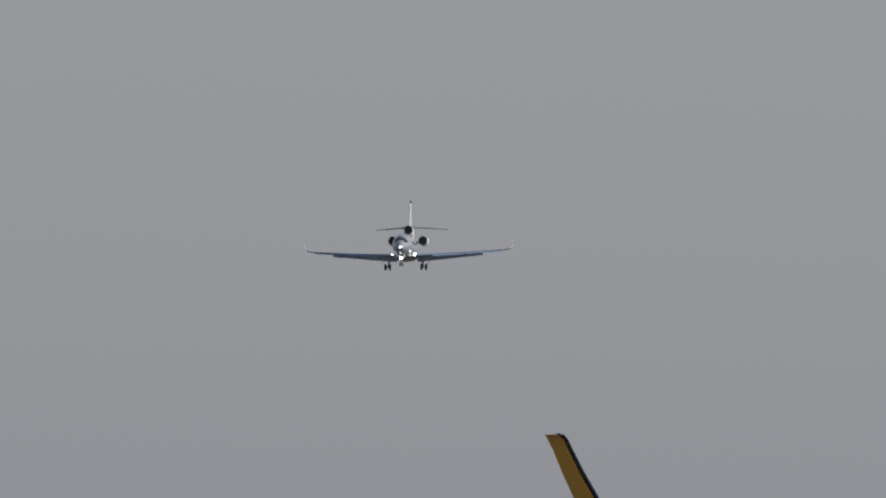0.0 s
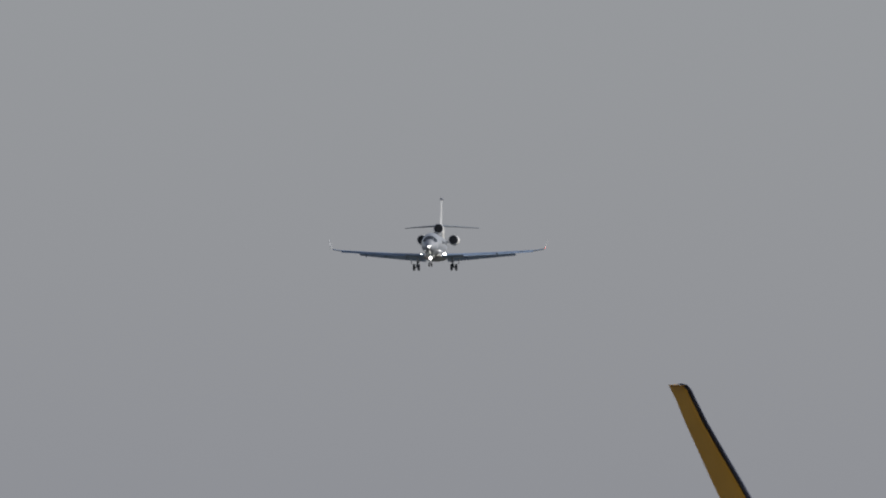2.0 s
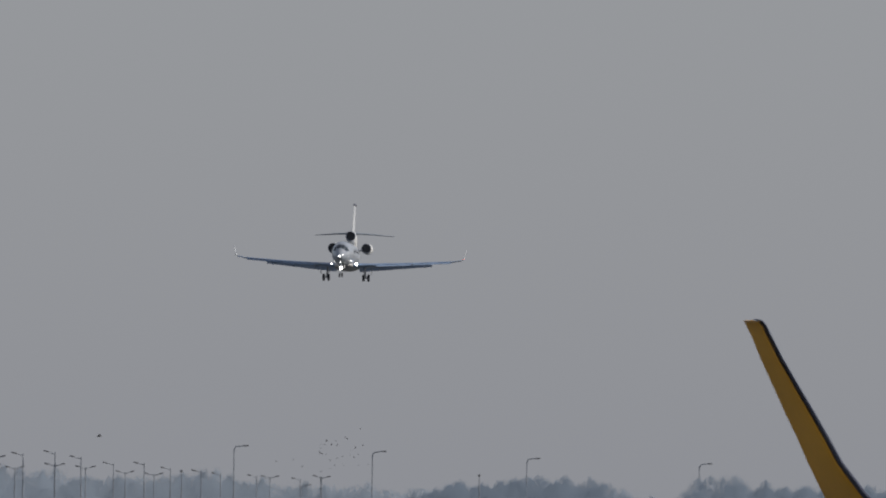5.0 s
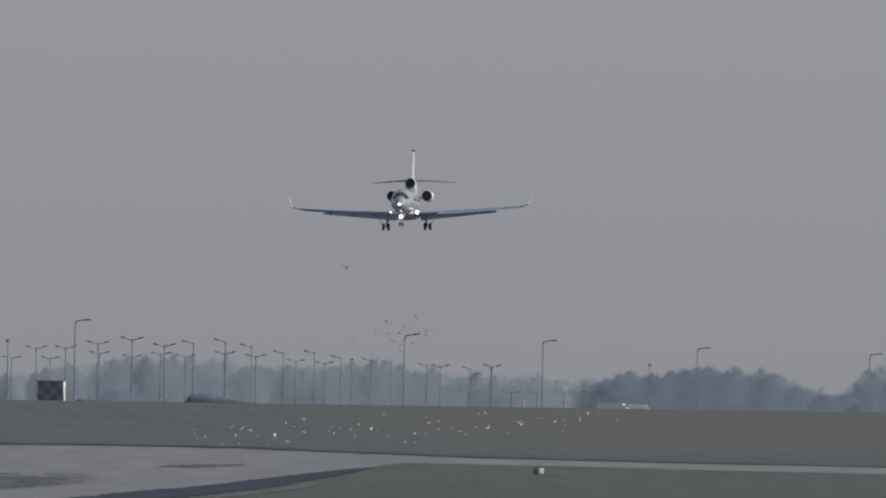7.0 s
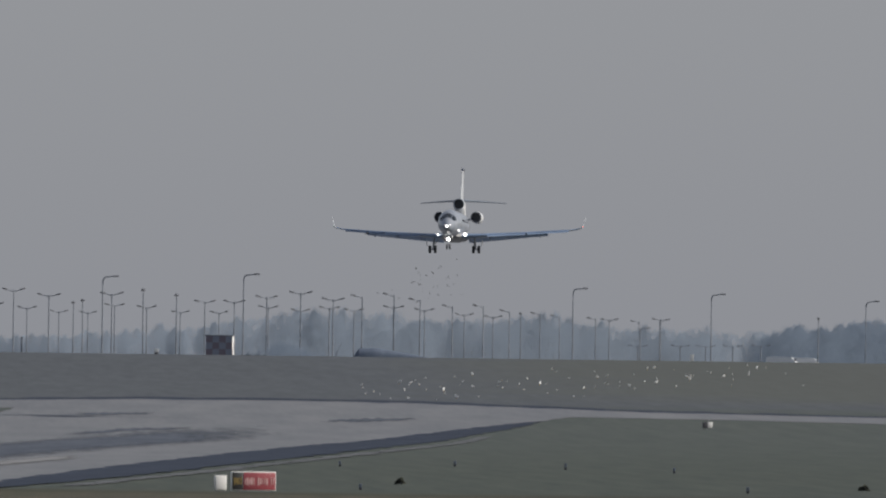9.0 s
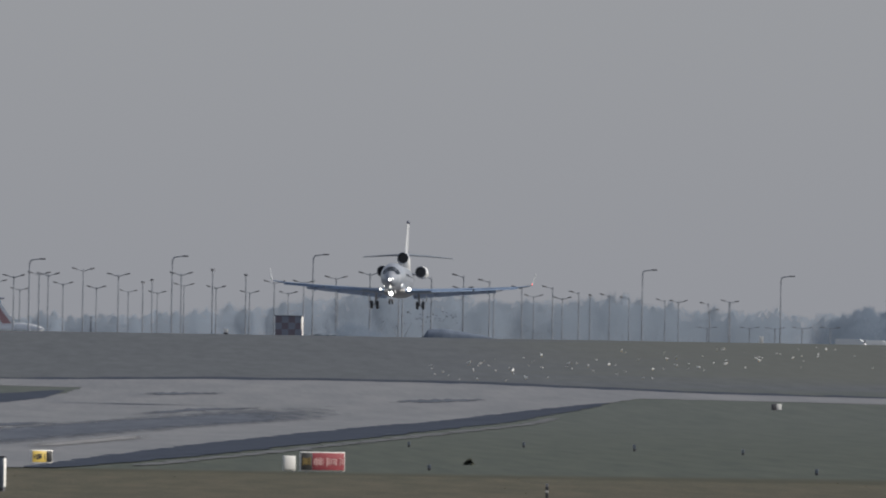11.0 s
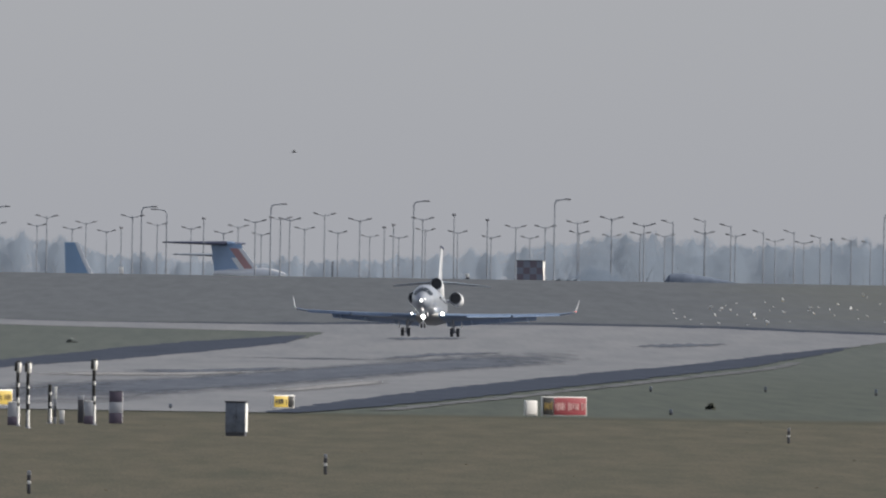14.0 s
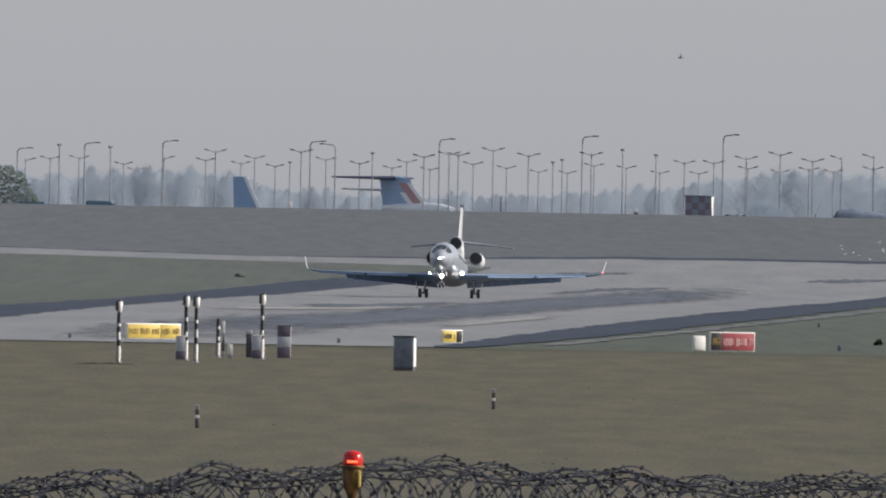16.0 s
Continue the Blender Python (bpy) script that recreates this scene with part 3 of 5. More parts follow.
        # light in the wing root
        part("landing_light", loft([ring((s * 1.42, y, 1.75), r, r, 16) for y, r in ((-3.98, 0.02), (-3.96, 0.165 if s > 0 else 0.075), (-3.80, 0.165 if s > 0 else 0.075), (-3.4, 0.07))]), BEAM, w, "bright landing light in the wing root")
        # side engine: pylon, cowl, lip, fan duct
        ex, ez = s * 1.90, 3.83
        cowl = [(4.05, 0.50), (4.2, 0.56), (5.0, 0.62), (6.3, 0.62), (7.6, 0.53), (8.4, 0.42)]
        eng = part("engine", loft([ring((ex, y, ez), r, r, 24) for y, r in cowl] + [ring((ex, 8.35, ez), 0.34, 0.34, 24)] , caps=False), WHITE, jet, "white rear engine cowl")
        part("intake_lip", loft([ring((ex, y, ez), r, r, 24) for y, r in ((4.22, 0.575), (4.08, 0.56), (3.99, 0.53), (4.02, 0.48), (4.30, 0.45))], caps=False), LIP, eng, "dull metal intake lip")
        part("fan_duct", loft([ring((ex, y, ez), r, r, 24) for y, r in ((4.28, 0.455), (5.1, 0.44), (5.12, 0.12), (4.85, 0.02))]), DUCT, eng, "dark fan duct")
        part("pylon", loft([foil((s * x, 4.9, 3.62 + 0.03 * k), 3.0, 0.26) for k, x in enumerate((0.8, 1.1, 1.45))]), WHITE, eng)
    # fin, its fairing and the centre intake
    fin = part("fin", loft([foil((0, le, z), c, th, 0, up=(1, 0, 0)) for le, z, c, th in ((5.9, 3.8, 5.2, 0.36), (7.3, 5.0, 4.2, 0.27), (8.6, 6.9, 3.2, 0.19), (9.9, 8.92, 2.3, 0.13))]), FINPAINT, jet, "tall pale grey swept fin")
    part("fin_cap", loft([ring((0, y, 9.0), w, 0.14, 12) for y, w in ((9.7, 0.03), (10.1, 0.13), (11.6, 0.13), (12.3, 0.04))]), NAVY, fin, "dark fin tip fairing")
    duct = part("centre_intake", loft([ring((0, y, z), r, r * 1.02, 22) for y, r, z in ((5.35, 0.57, 5.24), (5.9, 0.64, 5.18), (7.2, 0.60, 4.90), (8.8, 0.48, 4.42), (10.6, 0.40, 4.05), (11.9, 0.36, 3.92))], caps=False), WHITE, jet, "white duct of the centre engine")
    part("intake_lip", loft([ring((0, y, 5.24), r, r, 22) for y, r in ((5.4, 0.585), (5.26, 0.57), (5.22, 0.54), (5.28, 0.50), (5.5, 0.48))], caps=False), HULL, duct)
    part("fan_duct", loft([ring((0, y, 5.24), r, r, 22) for y, r in ((5.48, 0.485), (6.4, 0.46), (6.5, 0.2), (6.52, 0.02))]), DUCT, duct, "dark intake mouth")
    for s in (-1, 1):
        part("tailplane", loft([foil((s * x, le, z), c, th) for x, le, z, c, th in ((0.12, 8.9, 5.72, 2.7, 0.26), (2.2, 10.3, 5.66, 1.9, 0.18), (4.5, 11.8, 5.54, 1.1, 0.09))]), TAILGREY, jet, "grey swept tailplane")
    # wheels
    for s in (-1, 1):
        leg = part("main_gear", rod(bmesh.new(), (s * 2.2, 0.0, 0.36), (s * 2.05, -0.1, 1.85), 0.09, 0.12), STEEL, jet, "main landing gear leg")
        part("axle", rod(bmesh.new(), (s * 2.265 - 0.42, 0, 0.34), (s * 2.265 + 0.42, 0, 0.34), 0.07), STEEL, leg)
        part("side_stay", rod(bmesh.new(), (s * 2.18, 0.0, 0.75), (s * 1.35, 0.1, 1.65), 0.05), STEEL, leg)
        bm = bmesh.new()
        box(bm, (s * 2.75, 0.0, 1.30), (0.05, 0.75, 0.62), Matrix.Rotation(radians(s * 6), 4, "Y"), 0.02)
        part("gear_door", bm, WHITE, leg, "white gear door")
        for d in (-0.28, 0.28):
            wheel("tyre", (s * 2.265 + d, 0, 0.34), 0.40, 0.26, leg)
    nose = part("nose_gear", rod(bmesh.new(), (0, -7.9, 0.45), (0, -7.7, 1.75), 0.06, 0.09), STEEL, jet, "nose landing gear leg")
    for d in (-0.15, 0.15):
        wheel("tyre", (d, -7.9, 0.34), 0.26, 0.16, nose)
    for s in (-1, 1):
        bm = bmesh.new()
        box(bm, (s * 0.36, -7.5, 1.35), (0.03, 0.9, 0.34), bevel=0.01)
        part("gear_door", bm, WHITE, nose, "white nose gear door")
    part("taxi_light", loft([ring((0, y, 1.12), r, r, 16) for y, r in ((-8.16, 0.02), (-8.14, 0.185), (-8.02, 0.185), (-7.8, 0.1))]), BEAM, nose, "bright lamp on the nose gear leg")
    part("nose_glow", loft([ring((0.02, y, 2.37), r, r, 14) for y, r in ((-10.96, 0.02), (-10.94, 0.10), (-10.7, 0.12), (-10.5, 0.05))]), BEAM, fus, "bright glint of a lamp in the nose")
    # sun glint on the nose, added as a glowing disc
    part("nose_glow", loft([ring((0.30, y, 2.52), r, r, 12) for y, r in ((-10.52, 0.02), (-10.50, 0.065), (-10.3, 0.07), (-10.1, 0.03))]), BEAM, fus, "small glowing disc for a sun glint on the nose")
    return jet


JET = business_jet()


# ---- parked airliner whose yellow winglet stands up near the eye ----
def yellow_airliner():
    ob = thing("parked_airliner", pose(12.50, 271.0, lie(272), 0, 0, 18.0), "parked airliner with a yellow blended winglet", "aircraft")
    # its own space: nose along -Y, wing tip at the base point's top, body towards +X
    w = [((2.26, 0.17, 4.627), 1.93, 0.125, 18), ((1.97, 0.23, 4.727), 1.74, 0.113, 34), ((1.72, 0.37, 4.947), 1.45, 0.094, 46), ((1.56, 0.49, 5.147), 1.20, 0.078, 56), ((1.36, 0.71, 5.497), 0.94, 0.060, 62), ((1.26, 0.88, 5.777), 0.86, 0.052, 64), ((1.155, 1.06, 6.057), 0.79, 0.045, 65), ((1.035, 1.25, 6.357), 0.67, 0.035, 66), ((0.915, 1.43, 6.657), 0.57, 0.027, 66), ((0.825, 1.59, 6.927), 0.49, 0.025, 66), ((0.80, 1.66, 7.027), 0.50, 0.025, 66), ((0.76, 1.69, 7.082), 0.44, 0.025, 66), ((0.70, 1.70, 7.097), 0.32, 0.025, 66)]
    wl = part("winglet", loft([foil(p, c, th, 0, up=(math.sin(radians(a)), 0, math.cos(radians(a)))) for p, c, th, a in w]), YELLOW, ob, "yellow swept winglet with a dark leading edge")
    rs = [foil((p[0] + 0.03, p[1] - 0.06, p[2] + 0.012), 0.30 * c ** 0.6, th * 1.15, 0, up=(math.sin(radians(a)), 0, math.cos(radians(a)))) for p, c, th, a in w]
    part("leading_edge", loft(rs), NAVY, wl, "dark leading-edge strip")
    part("wing", loft([foil((x, y, z), c, th) for x, y, z, c, th in ((2.26, 0.17, 4.63, 2.75, 0.28), (3.46, -0.43, 4.51, 2.85, 0.30), (9, -4.2, 3.93, 3.4, 0.42), (16.2, -8.6, 3.2, 6.8, 0.9))]), WING, ob, "grey wing of the parked airliner")
    secs = [(-22, 0.1, 0.1, 3.0), (-21, 0.9, 0.9, 3.1), (-18.5, 1.7, 1.75, 3.3), (-15, 1.88, 2.0, 3.45), (6, 1.88, 2.0, 3.45), (12, 1.2, 1.3, 3.9), (17, 0.2, 0.3, 4.4)]
    part("fuselage", loft([ring((18.0, y, z), a, b, 24) for y, a, b, z in secs]), WHITE, ob, "white fuselage")
    for x, y in ((15.1, -4.5), (20.9, -4.5), (18.0, -18.0)):
        leg = part("landing_gear", rod(bmesh.new(), (x, y, 0.4), (x, y, 2.4), 0.12), STEEL, ob)
        for d in (-0.35, 0.35):
            wheel("tyre", (x + d, y, 0.52), 0.52, 0.36, leg)
    return ob


yellow_airliner()


# ---- parked jets beyond the crest: only their tails show over it ----
def fin_band(fs, k, a, b, out=0.03):
    """A painted band that lies on both sides of a fin, from a to b metres behind its nose."""
    rings = []
    for p, c, th in fs:
        half = [(q, np.interp((a + (b - a) * q) / c, [0.0, 0.04, 0.15, 0.35, 0.65, 0.97], [0.0, 0.55, 0.9, 1.0, 0.65, 0.06]) * th / 2) for q in (0.0, 0.25, 0.5, 0.75, 1.0)]
        row = [(p[0] + w + out, p[1] + a + (b - a) * q, p[2]) for q, w in half] + [(p[0] - 0.75 * w - out, p[1] + a + (b - a) * q, p[2]) for q, w in half[::-1]]
        rings.append([Vector(v) * k for v in row])
    return loft(rings)


def tail_jet(name, m, h, label, main, stripe, tee):
    ob = thing(name, m, label, "aircraft")
    k = h / 10.4
    secs = [(-30, 0.1, 0.1, 3.0), (-28, 1.3, 1.3, 3.1), (-24, 1.85, 1.85, 3.3), (4, 1.85, 1.85, 3.3), (11, 1.3, 1.35, 3.6), (16, 0.5, 0.5, 4.1)]
    part("fuselage", loft([ring((0, y * k, z * k), a * k, b * k, 22) for y, a, b, z in secs]), WHITE, ob, "white fuselage")
    z0, z1 = 4.4, 10.3
    fs = [((0, 2.6, z0), 13.4, 0.55), ((0, 6.2, 7.4), 10.1, 0.45), ((0, 8.8, 9.6), 8.0, 0.38), ((0, 9.1, z1), 7.9, 0.36)] if tee else [((0, 6.2, z0), 10.0, 0.55), ((0, 9.2, 7.4), 7.2, 0.45), ((0, 11.8, z1), 4.8, 0.36)]
    fin = part("fin", loft([foil(Vector(p) * k, c * k, th * k, up=(1, 0, 0)) for p, c, th in fs]), main, ob, "tall painted fin")
    if stripe:
        part("fin_stripe", fin_band(fs[:2] + [((0, 7.0, 8.1), 9.4, 0.43)], k, 3.1, 4.5), WHITE, fin, "pale band low on the fin")
        part("fin_stripe", fin_band(fs[:3], k, 1.0, 3.1), stripe, fin, "faded red band along the fin")
    part("fin_leading_edge", fin_band(fs[:3], k, 0.02, 1.0), WHITE, fin, "white leading edge")
    if tee:
        for s in (-1, 1):
            part("tailplane", loft([foil(Vector((s * x, le, z)) * k, c * k, th * k) for x, le, z, c, th in ((0.0, 12.0, 10.32, 4.8, 0.85), (3.6, 14.4, 10.36, 3.4, 0.60), (8.0, 17.6, 10.40, 2.0, 0.34))]), NAVY if stripe else TAILGREY, ob, "swept tailplane on top of the fin")
        part("tail_bullet", loft([ring((0, y * k, 10.36 * k), r * k, r * k, 12) for y, r in ((10.6, 0.05), (11.4, 0.34), (15.5, 0.38), (17.4, 0.05))]), main, fin)
        part("centre_intake", loft([ring((0, y * k, 5.55 * k), r * k, r * 0.95 * k, 16) for y, r in ((-2.2, 0.04), (-1.0, 0.45), (1.0, 0.85), (3.0, 1.0), (6.0, 0.95), (12.0, 0.75), (15.5, 0.5))]), WHITE, ob, "white intake fairing ahead of the fin")
        for s in (-1, 1):
            part("engine", loft([ring((s * 2.6 * k, y * k, 4.1 * k), r * k, r * k, 16) for y, r in ((5.2, 0.7), (6.0, 0.85), (10, 0.8), (12, 0.6))]), WHITE, ob)
    else:
        for s in (-1, 1):
            part("tailplane", loft([foil(Vector((s * x, le, z)) * k, c * k, th * k) for x, le, z, c, th in ((0.4, 11.0, 4.3, 3.8, 0.36), (6.0, 14.6, 4.6, 1.6, 0.14))]), WING, ob)
    for s in (-1, 1):
        part("wing", loft([foil(Vector((s * x, le, z)) * k, c * k, th * k) for x, le, z, c, th in ((1.4, -8, 2.3, 7.5, 0.8), (15.5, 2.5, 2.9, 1.8, 0.2))]), WING, ob)
    for x, y in ((-2.6, 0), (2.6, 0), (0, -22)):
        leg = part("landing_gear", rod(bmesh.new(), (x * k, y * k, 0.4), (x * k, y * k, 2.2 * k), 0.14), STEEL, ob)
        for d in (-0.35, 0.35):
            wheel("tyre", (x * k + d, y * k, 0.5), 0.5, 0.34, leg)
    return ob


def tail_at(name, x, y, heading, aft, h, *rest):
    """Stand the jet so that its fin, aft metres behind its base, is over (x, y)."""
    a = radians(heading)
    k = h / 10.4
    return tail_jet(name, pose(x + math.sin(a) * aft * k, y - math.cos(a) * aft * k, lie(y), 0, 0, heading), h, *rest)


tail_at("parked_trijet", -8.3, 3900, 40.0, 13.5, 10.4, "old parked jet with a grey-blue T-tail and a red fin band", PALEBLUE, REDSTRIPE, True)
tail_at("parked_trijet", -8.75, 4010, 40.0, 13.5, 8.7, "smaller parked jet with a plain grey-blue T-tail", PALEBLUE, None, True)
tail_at("parked_jet", -31.4, 3860, 30.0, 12.0, 10.2, "parked jet with a plain blue fin", BLUE, None, False)


# ---- street lamps beyond the crest ----
def lamp_tall(h, arm):
    """Tall mast with one bent arm."""
    ob = thing("street_lamp", Matrix(), "tall galvanised lamp mast with one bent arm", "street lamp", "lamps beyond the crest")
    p = part("pole", rod(bmesh.new(), (0, 0, 0), (0, 0, h - 0.5), 0.15, 0.09), POLE, ob)
    bm = bmesh.new()
    rod(bm, (0, 0, h - 0.55), (arm * 0.25, 0, h - 0.1), 0.11, 0.09, 7)
    rod(bm, (arm * 0.23, 0, h - 0.1), (arm * 1.7, 0, h + 0.08), 0.09, 0.07, 7)
    part("arm", bm, POLE, p)
    bm = bmesh.new()
    box(bm, (arm * 2.0, 0, h + 0.08), (0.95, 0.34, 0.2), bevel=0.05)
    part("lamp_head", bm, LAMPHEAD, p, "flat dark lamp head")
    return ob


def lamp_double(h, turn, arms=2):
    """Mast with heads on both sides; turn: degrees of the arms about the mast."""
    ob = thing("street_lamp", Matrix(), "galvanised lamp mast with two heads", "street lamp", "lamps beyond the crest")
    p = part("pole", rod(bmesh.new(), (0, 0, 0), (0, 0, h), 0.13, 0.08), POLE, ob)
    r = Matrix.Rotation(radians(turn), 4, "Z")
    for s in ((-1, 1) if arms == 2 else (-1,)):
        bm = bmesh.new()
        rod(bm, (0, 0, h - 0.30), r @ Vector((s * 1.05, 0, h + 0.0)), 0.07, 0.055, 7)
        part("arm", bm, POLE, p)
        bm = bmesh.new()
        box(bm, (0, 0, 0), (0.78, 0.32, 0.2), r @ pose(s * 1.38, 0, h + 0.1, 0, -s * 13, 0), 0.05)
        part("lamp_head", bm, LAMPHEAD, p, "flat dark lamp head")
    return ob


_lamps = {}


def put_lamp(kind, x, y, top, arm=1, turn=0):
    key = (kind, arm, turn)
    h = 15.0 if kind == "tall" else 13.6
    m = Matrix.Translation((x, y, lie(y)))
    if key not in _lamps:
        ob = _lamps[key] = lamp_tall(h, arm) if kind == "tall" else lamp_double(h, turn, arm)
        ob.matrix_world = m
    else:
        ob = copy_thing(_lamps[key], m)
    ob.scale = (1, 1, (top - lie(y)) / h)
    return ob


for x, y, top, arm in [(-66.1, 3760, 17.7, 1), (-55.7, 3760, 18.7, 1), (-43.6, 3760, 19.2, 1), (-20.8, 3760, 19.5, 1), (-16.9, 3760, 19.1, -1), (-0.8, 3760, 20.2, 1), (21.3, 3760, 21.0, 1), (43.1, 3760, 21.6, 1), (102.8, 4107, 21.4, 1), (131.9, 4292, 21.4, 1), (166.8, 4496, 21.2, 1), (206.0, 4660, 21.1, 1)]:
    put_lamp("tall", x, y, top, arm)
for n, (x, y, top) in enumerate([(-68.7, 4235, 17.7), (-62.7, 4170, 17.7), (-59.7, 4522, 17.7), (-60.6, 4780, 17.3), (-35.0, 3713, 17.7), (-41.0, 4173, 17.7), (-36.4, 4346, 17.7), (-31.2, 3995, 17.7), (-31.3, 4495, 17.7), (-21.5, 3644, 17.7), (-19.6, 4020, 17.7), (-14.7, 4215, 17.7), (-9.6, 4471, 17.7), (-6.3, 4067, 17.7), (-3.2, 3783, 17.7), (-2.7, 4543, 17.7), (0.7, 3640, 17.7), (2.1, 3674, 17.7), (4.9, 4131, 17.7), (7.3, 3640, 18.4), (11.1, 4338, 17.7)]):
    put_lamp("double", x, y, top, 2, (0, 14, -12)[n % 3])
for n, (x, y, top) in enumerate([(12.6, 3643, 17.7), (17.7, 4569, 17.7), (23.4, 4615, 17.7), (22.0, 3640, 18.0), (25.3, 4106, 17.7), (31.5, 4208, 17.7), (39.9, 4499, 17.7), (38.2, 3867, 17.7), (47.0, 4492, 17.7), (42.6, 3841, 17.7), (45.2, 3640, 17.8), (51.4, 4115, 17.7), (50.3, 3640, 18.5), (59.2, 4286, 17.7), (55.7, 3675, 17.7), (61.8, 4119, 17.7), (67.7, 4228, 17.7), (71.0, 4023, 17.7), (78.6, 4154, 17.7), (91.1, 4431, 17.7), (99.0, 4553, 17.7), (123.4, 4652, 17.7)]):
    put_lamp("double", x, y, top, 2, (0, 14, -12)[n % 3])
for x, y, top in [(-57.7, 3640, 17.8), (-50.4, 3667, 17.7), (-27.5, 4327, 17.7), (-11.1, 3745, 17.7), (18.1, 4051, 17.7), (19.0, 3919, 17.7), (26.7, 3640, 18.5), (31.7, 3640, 17.8), (99.9, 4366, 17.7), (155.8, 4433, 17.7)]:
    put_lamp("double", x, y, top, 2, 84)
for x, y, top in [(59.5, 3640, 18.1), (64.3, 3640, 18.4), (68.2, 3640, 17.7), (79.0, 3936, 17.7), (83.4, 3908, 17.7), (93.4, 4166, 17.7), (102.0, 4307, 17.7), (109.5, 4472, 17.7), (119.1, 4586, 17.7), (132.7, 4780, 17.7), (131.4, 4586, 17.7)]:
    put_lamp("double", x, y, top, 1, 8)
for x, y, top in [(-70.7, 4100, 17.0), (-45.0, 3900, 17.1), (116.8, 4200, 15.1), (121.6, 4250, 16.7)]:
    put_lamp("double", x, y, top, 1, 180)
# low lamps along a far road
for x, y, top in [(119.2, 4300, 12.2), (126.7, 4300, 12.3), (131.2, 4300, 12.3), (136.0, 4300, 12.4), (141.0, 4300, 12.5)]:
    put_lamp("double", x, y, top, 2, 0)



# ---- trees ----
def leaf_mesh(name, verts, faces, normals, material):
    """Many small four-cornered leaves or twigs, shaded like the rounded mass that they make up, with normals leant
    sunward.
    """
    v, f = np.array(verts, float), np.array(faces)
    q = v[f]
    away = np.cross(q[:, 1] - q[:, 0], q[:, 3] - q[:, 0])[:, 1] > 0
    f[away] = f[away][:, ::-1]
    me = bpy.data.meshes.new(name)
    me.from_pydata([tuple(p) for p in v], [], f.tolist(), shade_flat=False)
    n = np.repeat(np.array(normals, float), 4, axis=0)
    n /= np.linalg.norm(n, axis=1)[:, None]
    me.normals_split_custom_set_from_vertices(n.tolist())
    me.materials.append(material)
    return me


def tree(name, h, wide, twig, seed, label, twigs=1500, thin=0.04, low=0.02):
    """Tapered trunk, forking limbs, and a ragged crown of many fine upright twigs with gaps between."""
    rnd = random.Random(seed)
    ob = thing(name, Matrix(), label, "tree", "trees beyond the crest")
    bm = bmesh.new()
    tips = []

    def limb(a, d, length, r, depth):
        b = a + d * length
        rod(bm, a, b, r, r * 0.62, 5)
        tips.append(b)
        if depth < 3:
            for _ in range(rnd.choice((2, 3))):
                e = (d + Vector((rnd.uniform(-1, 1), rnd.uniform(-1, 1), rnd.uniform(0.0, 0.8))) * 0.5).normalized()
                limb(a + d * length * rnd.uniform(0.6, 1.0), e, length * rnd.uniform(0.55, 0.8), r * 0.55, depth + 1)

    limb(Vector((0, 0, 0)), Vector((rnd.uniform(-.05, .05), 0, 1)).normalized(), h * 0.36, h * 0.014, 0)
    part("trunk", bm, BARK, ob)
    verts, faces, normals = [], [], []
    for _ in range(twigs):
        if rnd.random() < 0.35:
            t = rnd.choice(tips)
            c = t + Vector((rnd.gauss(0, 1), rnd.gauss(0, 1), rnd.gauss(0, 1))) * h * 0.10
        else:
            f = rnd.random()
            a = rnd.uniform(0, 6.283)
            r = h * 0.25 * (0.8 if f < 0.4 else math.sqrt(max(0.0, 1 - ((f - 0.4) / 0.6) ** 2))) * (0.85 + 0.5 * noise.noise((f * 4, math.cos(a) * 2, math.sin(a) * 2 + seed))) * math.sqrt(rnd.random())
            c = Vector((math.cos(a) * r, math.sin(a) * r, f * h * 0.96))
        nrm = Vector((0.15 * c.x / (h * 0.2) + 0.3, -0.5, 0.4 * (c.z - h * 0.55) / (h * 0.4) + 0.55)) + Vector((rnd.gauss(0, 0.08), 0, rnd.gauss(0, 0.08)))
        c.x *= wide
        if c.z < h * low or c.z > h:
            continue
        d = Vector((rnd.gauss(0, 0.35), rnd.gauss(0, 0.35), rnd.uniform(0.5, 1.3))).normalized() * rnd.uniform(0.5, 1.5)
        n = Vector((0.6 + abs(rnd.gauss(0, 1)), rnd.gauss(0, 0.4), rnd.gauss(0, 0.3))).normalized() * thin
        k = len(verts)
        verts += [c - n, c + n, c + d * 0.6 + n * 0.8, c + d]
        faces.append((k, k + 1, k + 2, k + 3))
        normals.append(nrm)
    cr = new("crown", leaf_mesh("crown", verts, faces, normals, twig))
    cr.parent = ob
    return ob


CROWN_TOP = [(-100, 17.5), (-81, 16.9), (-65, 17.7), (-54, 18.6), (-43, 17.5), (-30, 14.6), (-10, 13.4), (13, 14.6), (35, 15.6), (57, 18.4), (69, 20.2), (80, 19.4), (95, 18.6), (113, 19.4),
             (130, 18.0), (147, 17.2), (165, 17.2), (175, 17.5), (192, 17.5), (200, 16.0), (207, 14.6), (214, 14.5), (222, 17.0), (236, 17.5), (270, 17.5)]
MIDDLE_TOP = [(58, 13.5), (70, 14.5), (82, 15.5), (88, 16.8), (104, 17.4), (119, 16.6), (126, 14.8), (150, 14.4)]
DENSE_TOP = [(145, 13.0), (150, 15.2), (156, 16.3), (162, 16.5), (167, 17.0), (172, 17.9), (177, 17.5), (181, 16.6), (185.6, 14.8), (191, 13.5), (195.7, 12.2), (198.4, 12.8), (201.2, 16.0), (203.5, 17.9), (207.6, 18.0), (211, 16.8), (217, 16.4), (250, 16.4)]
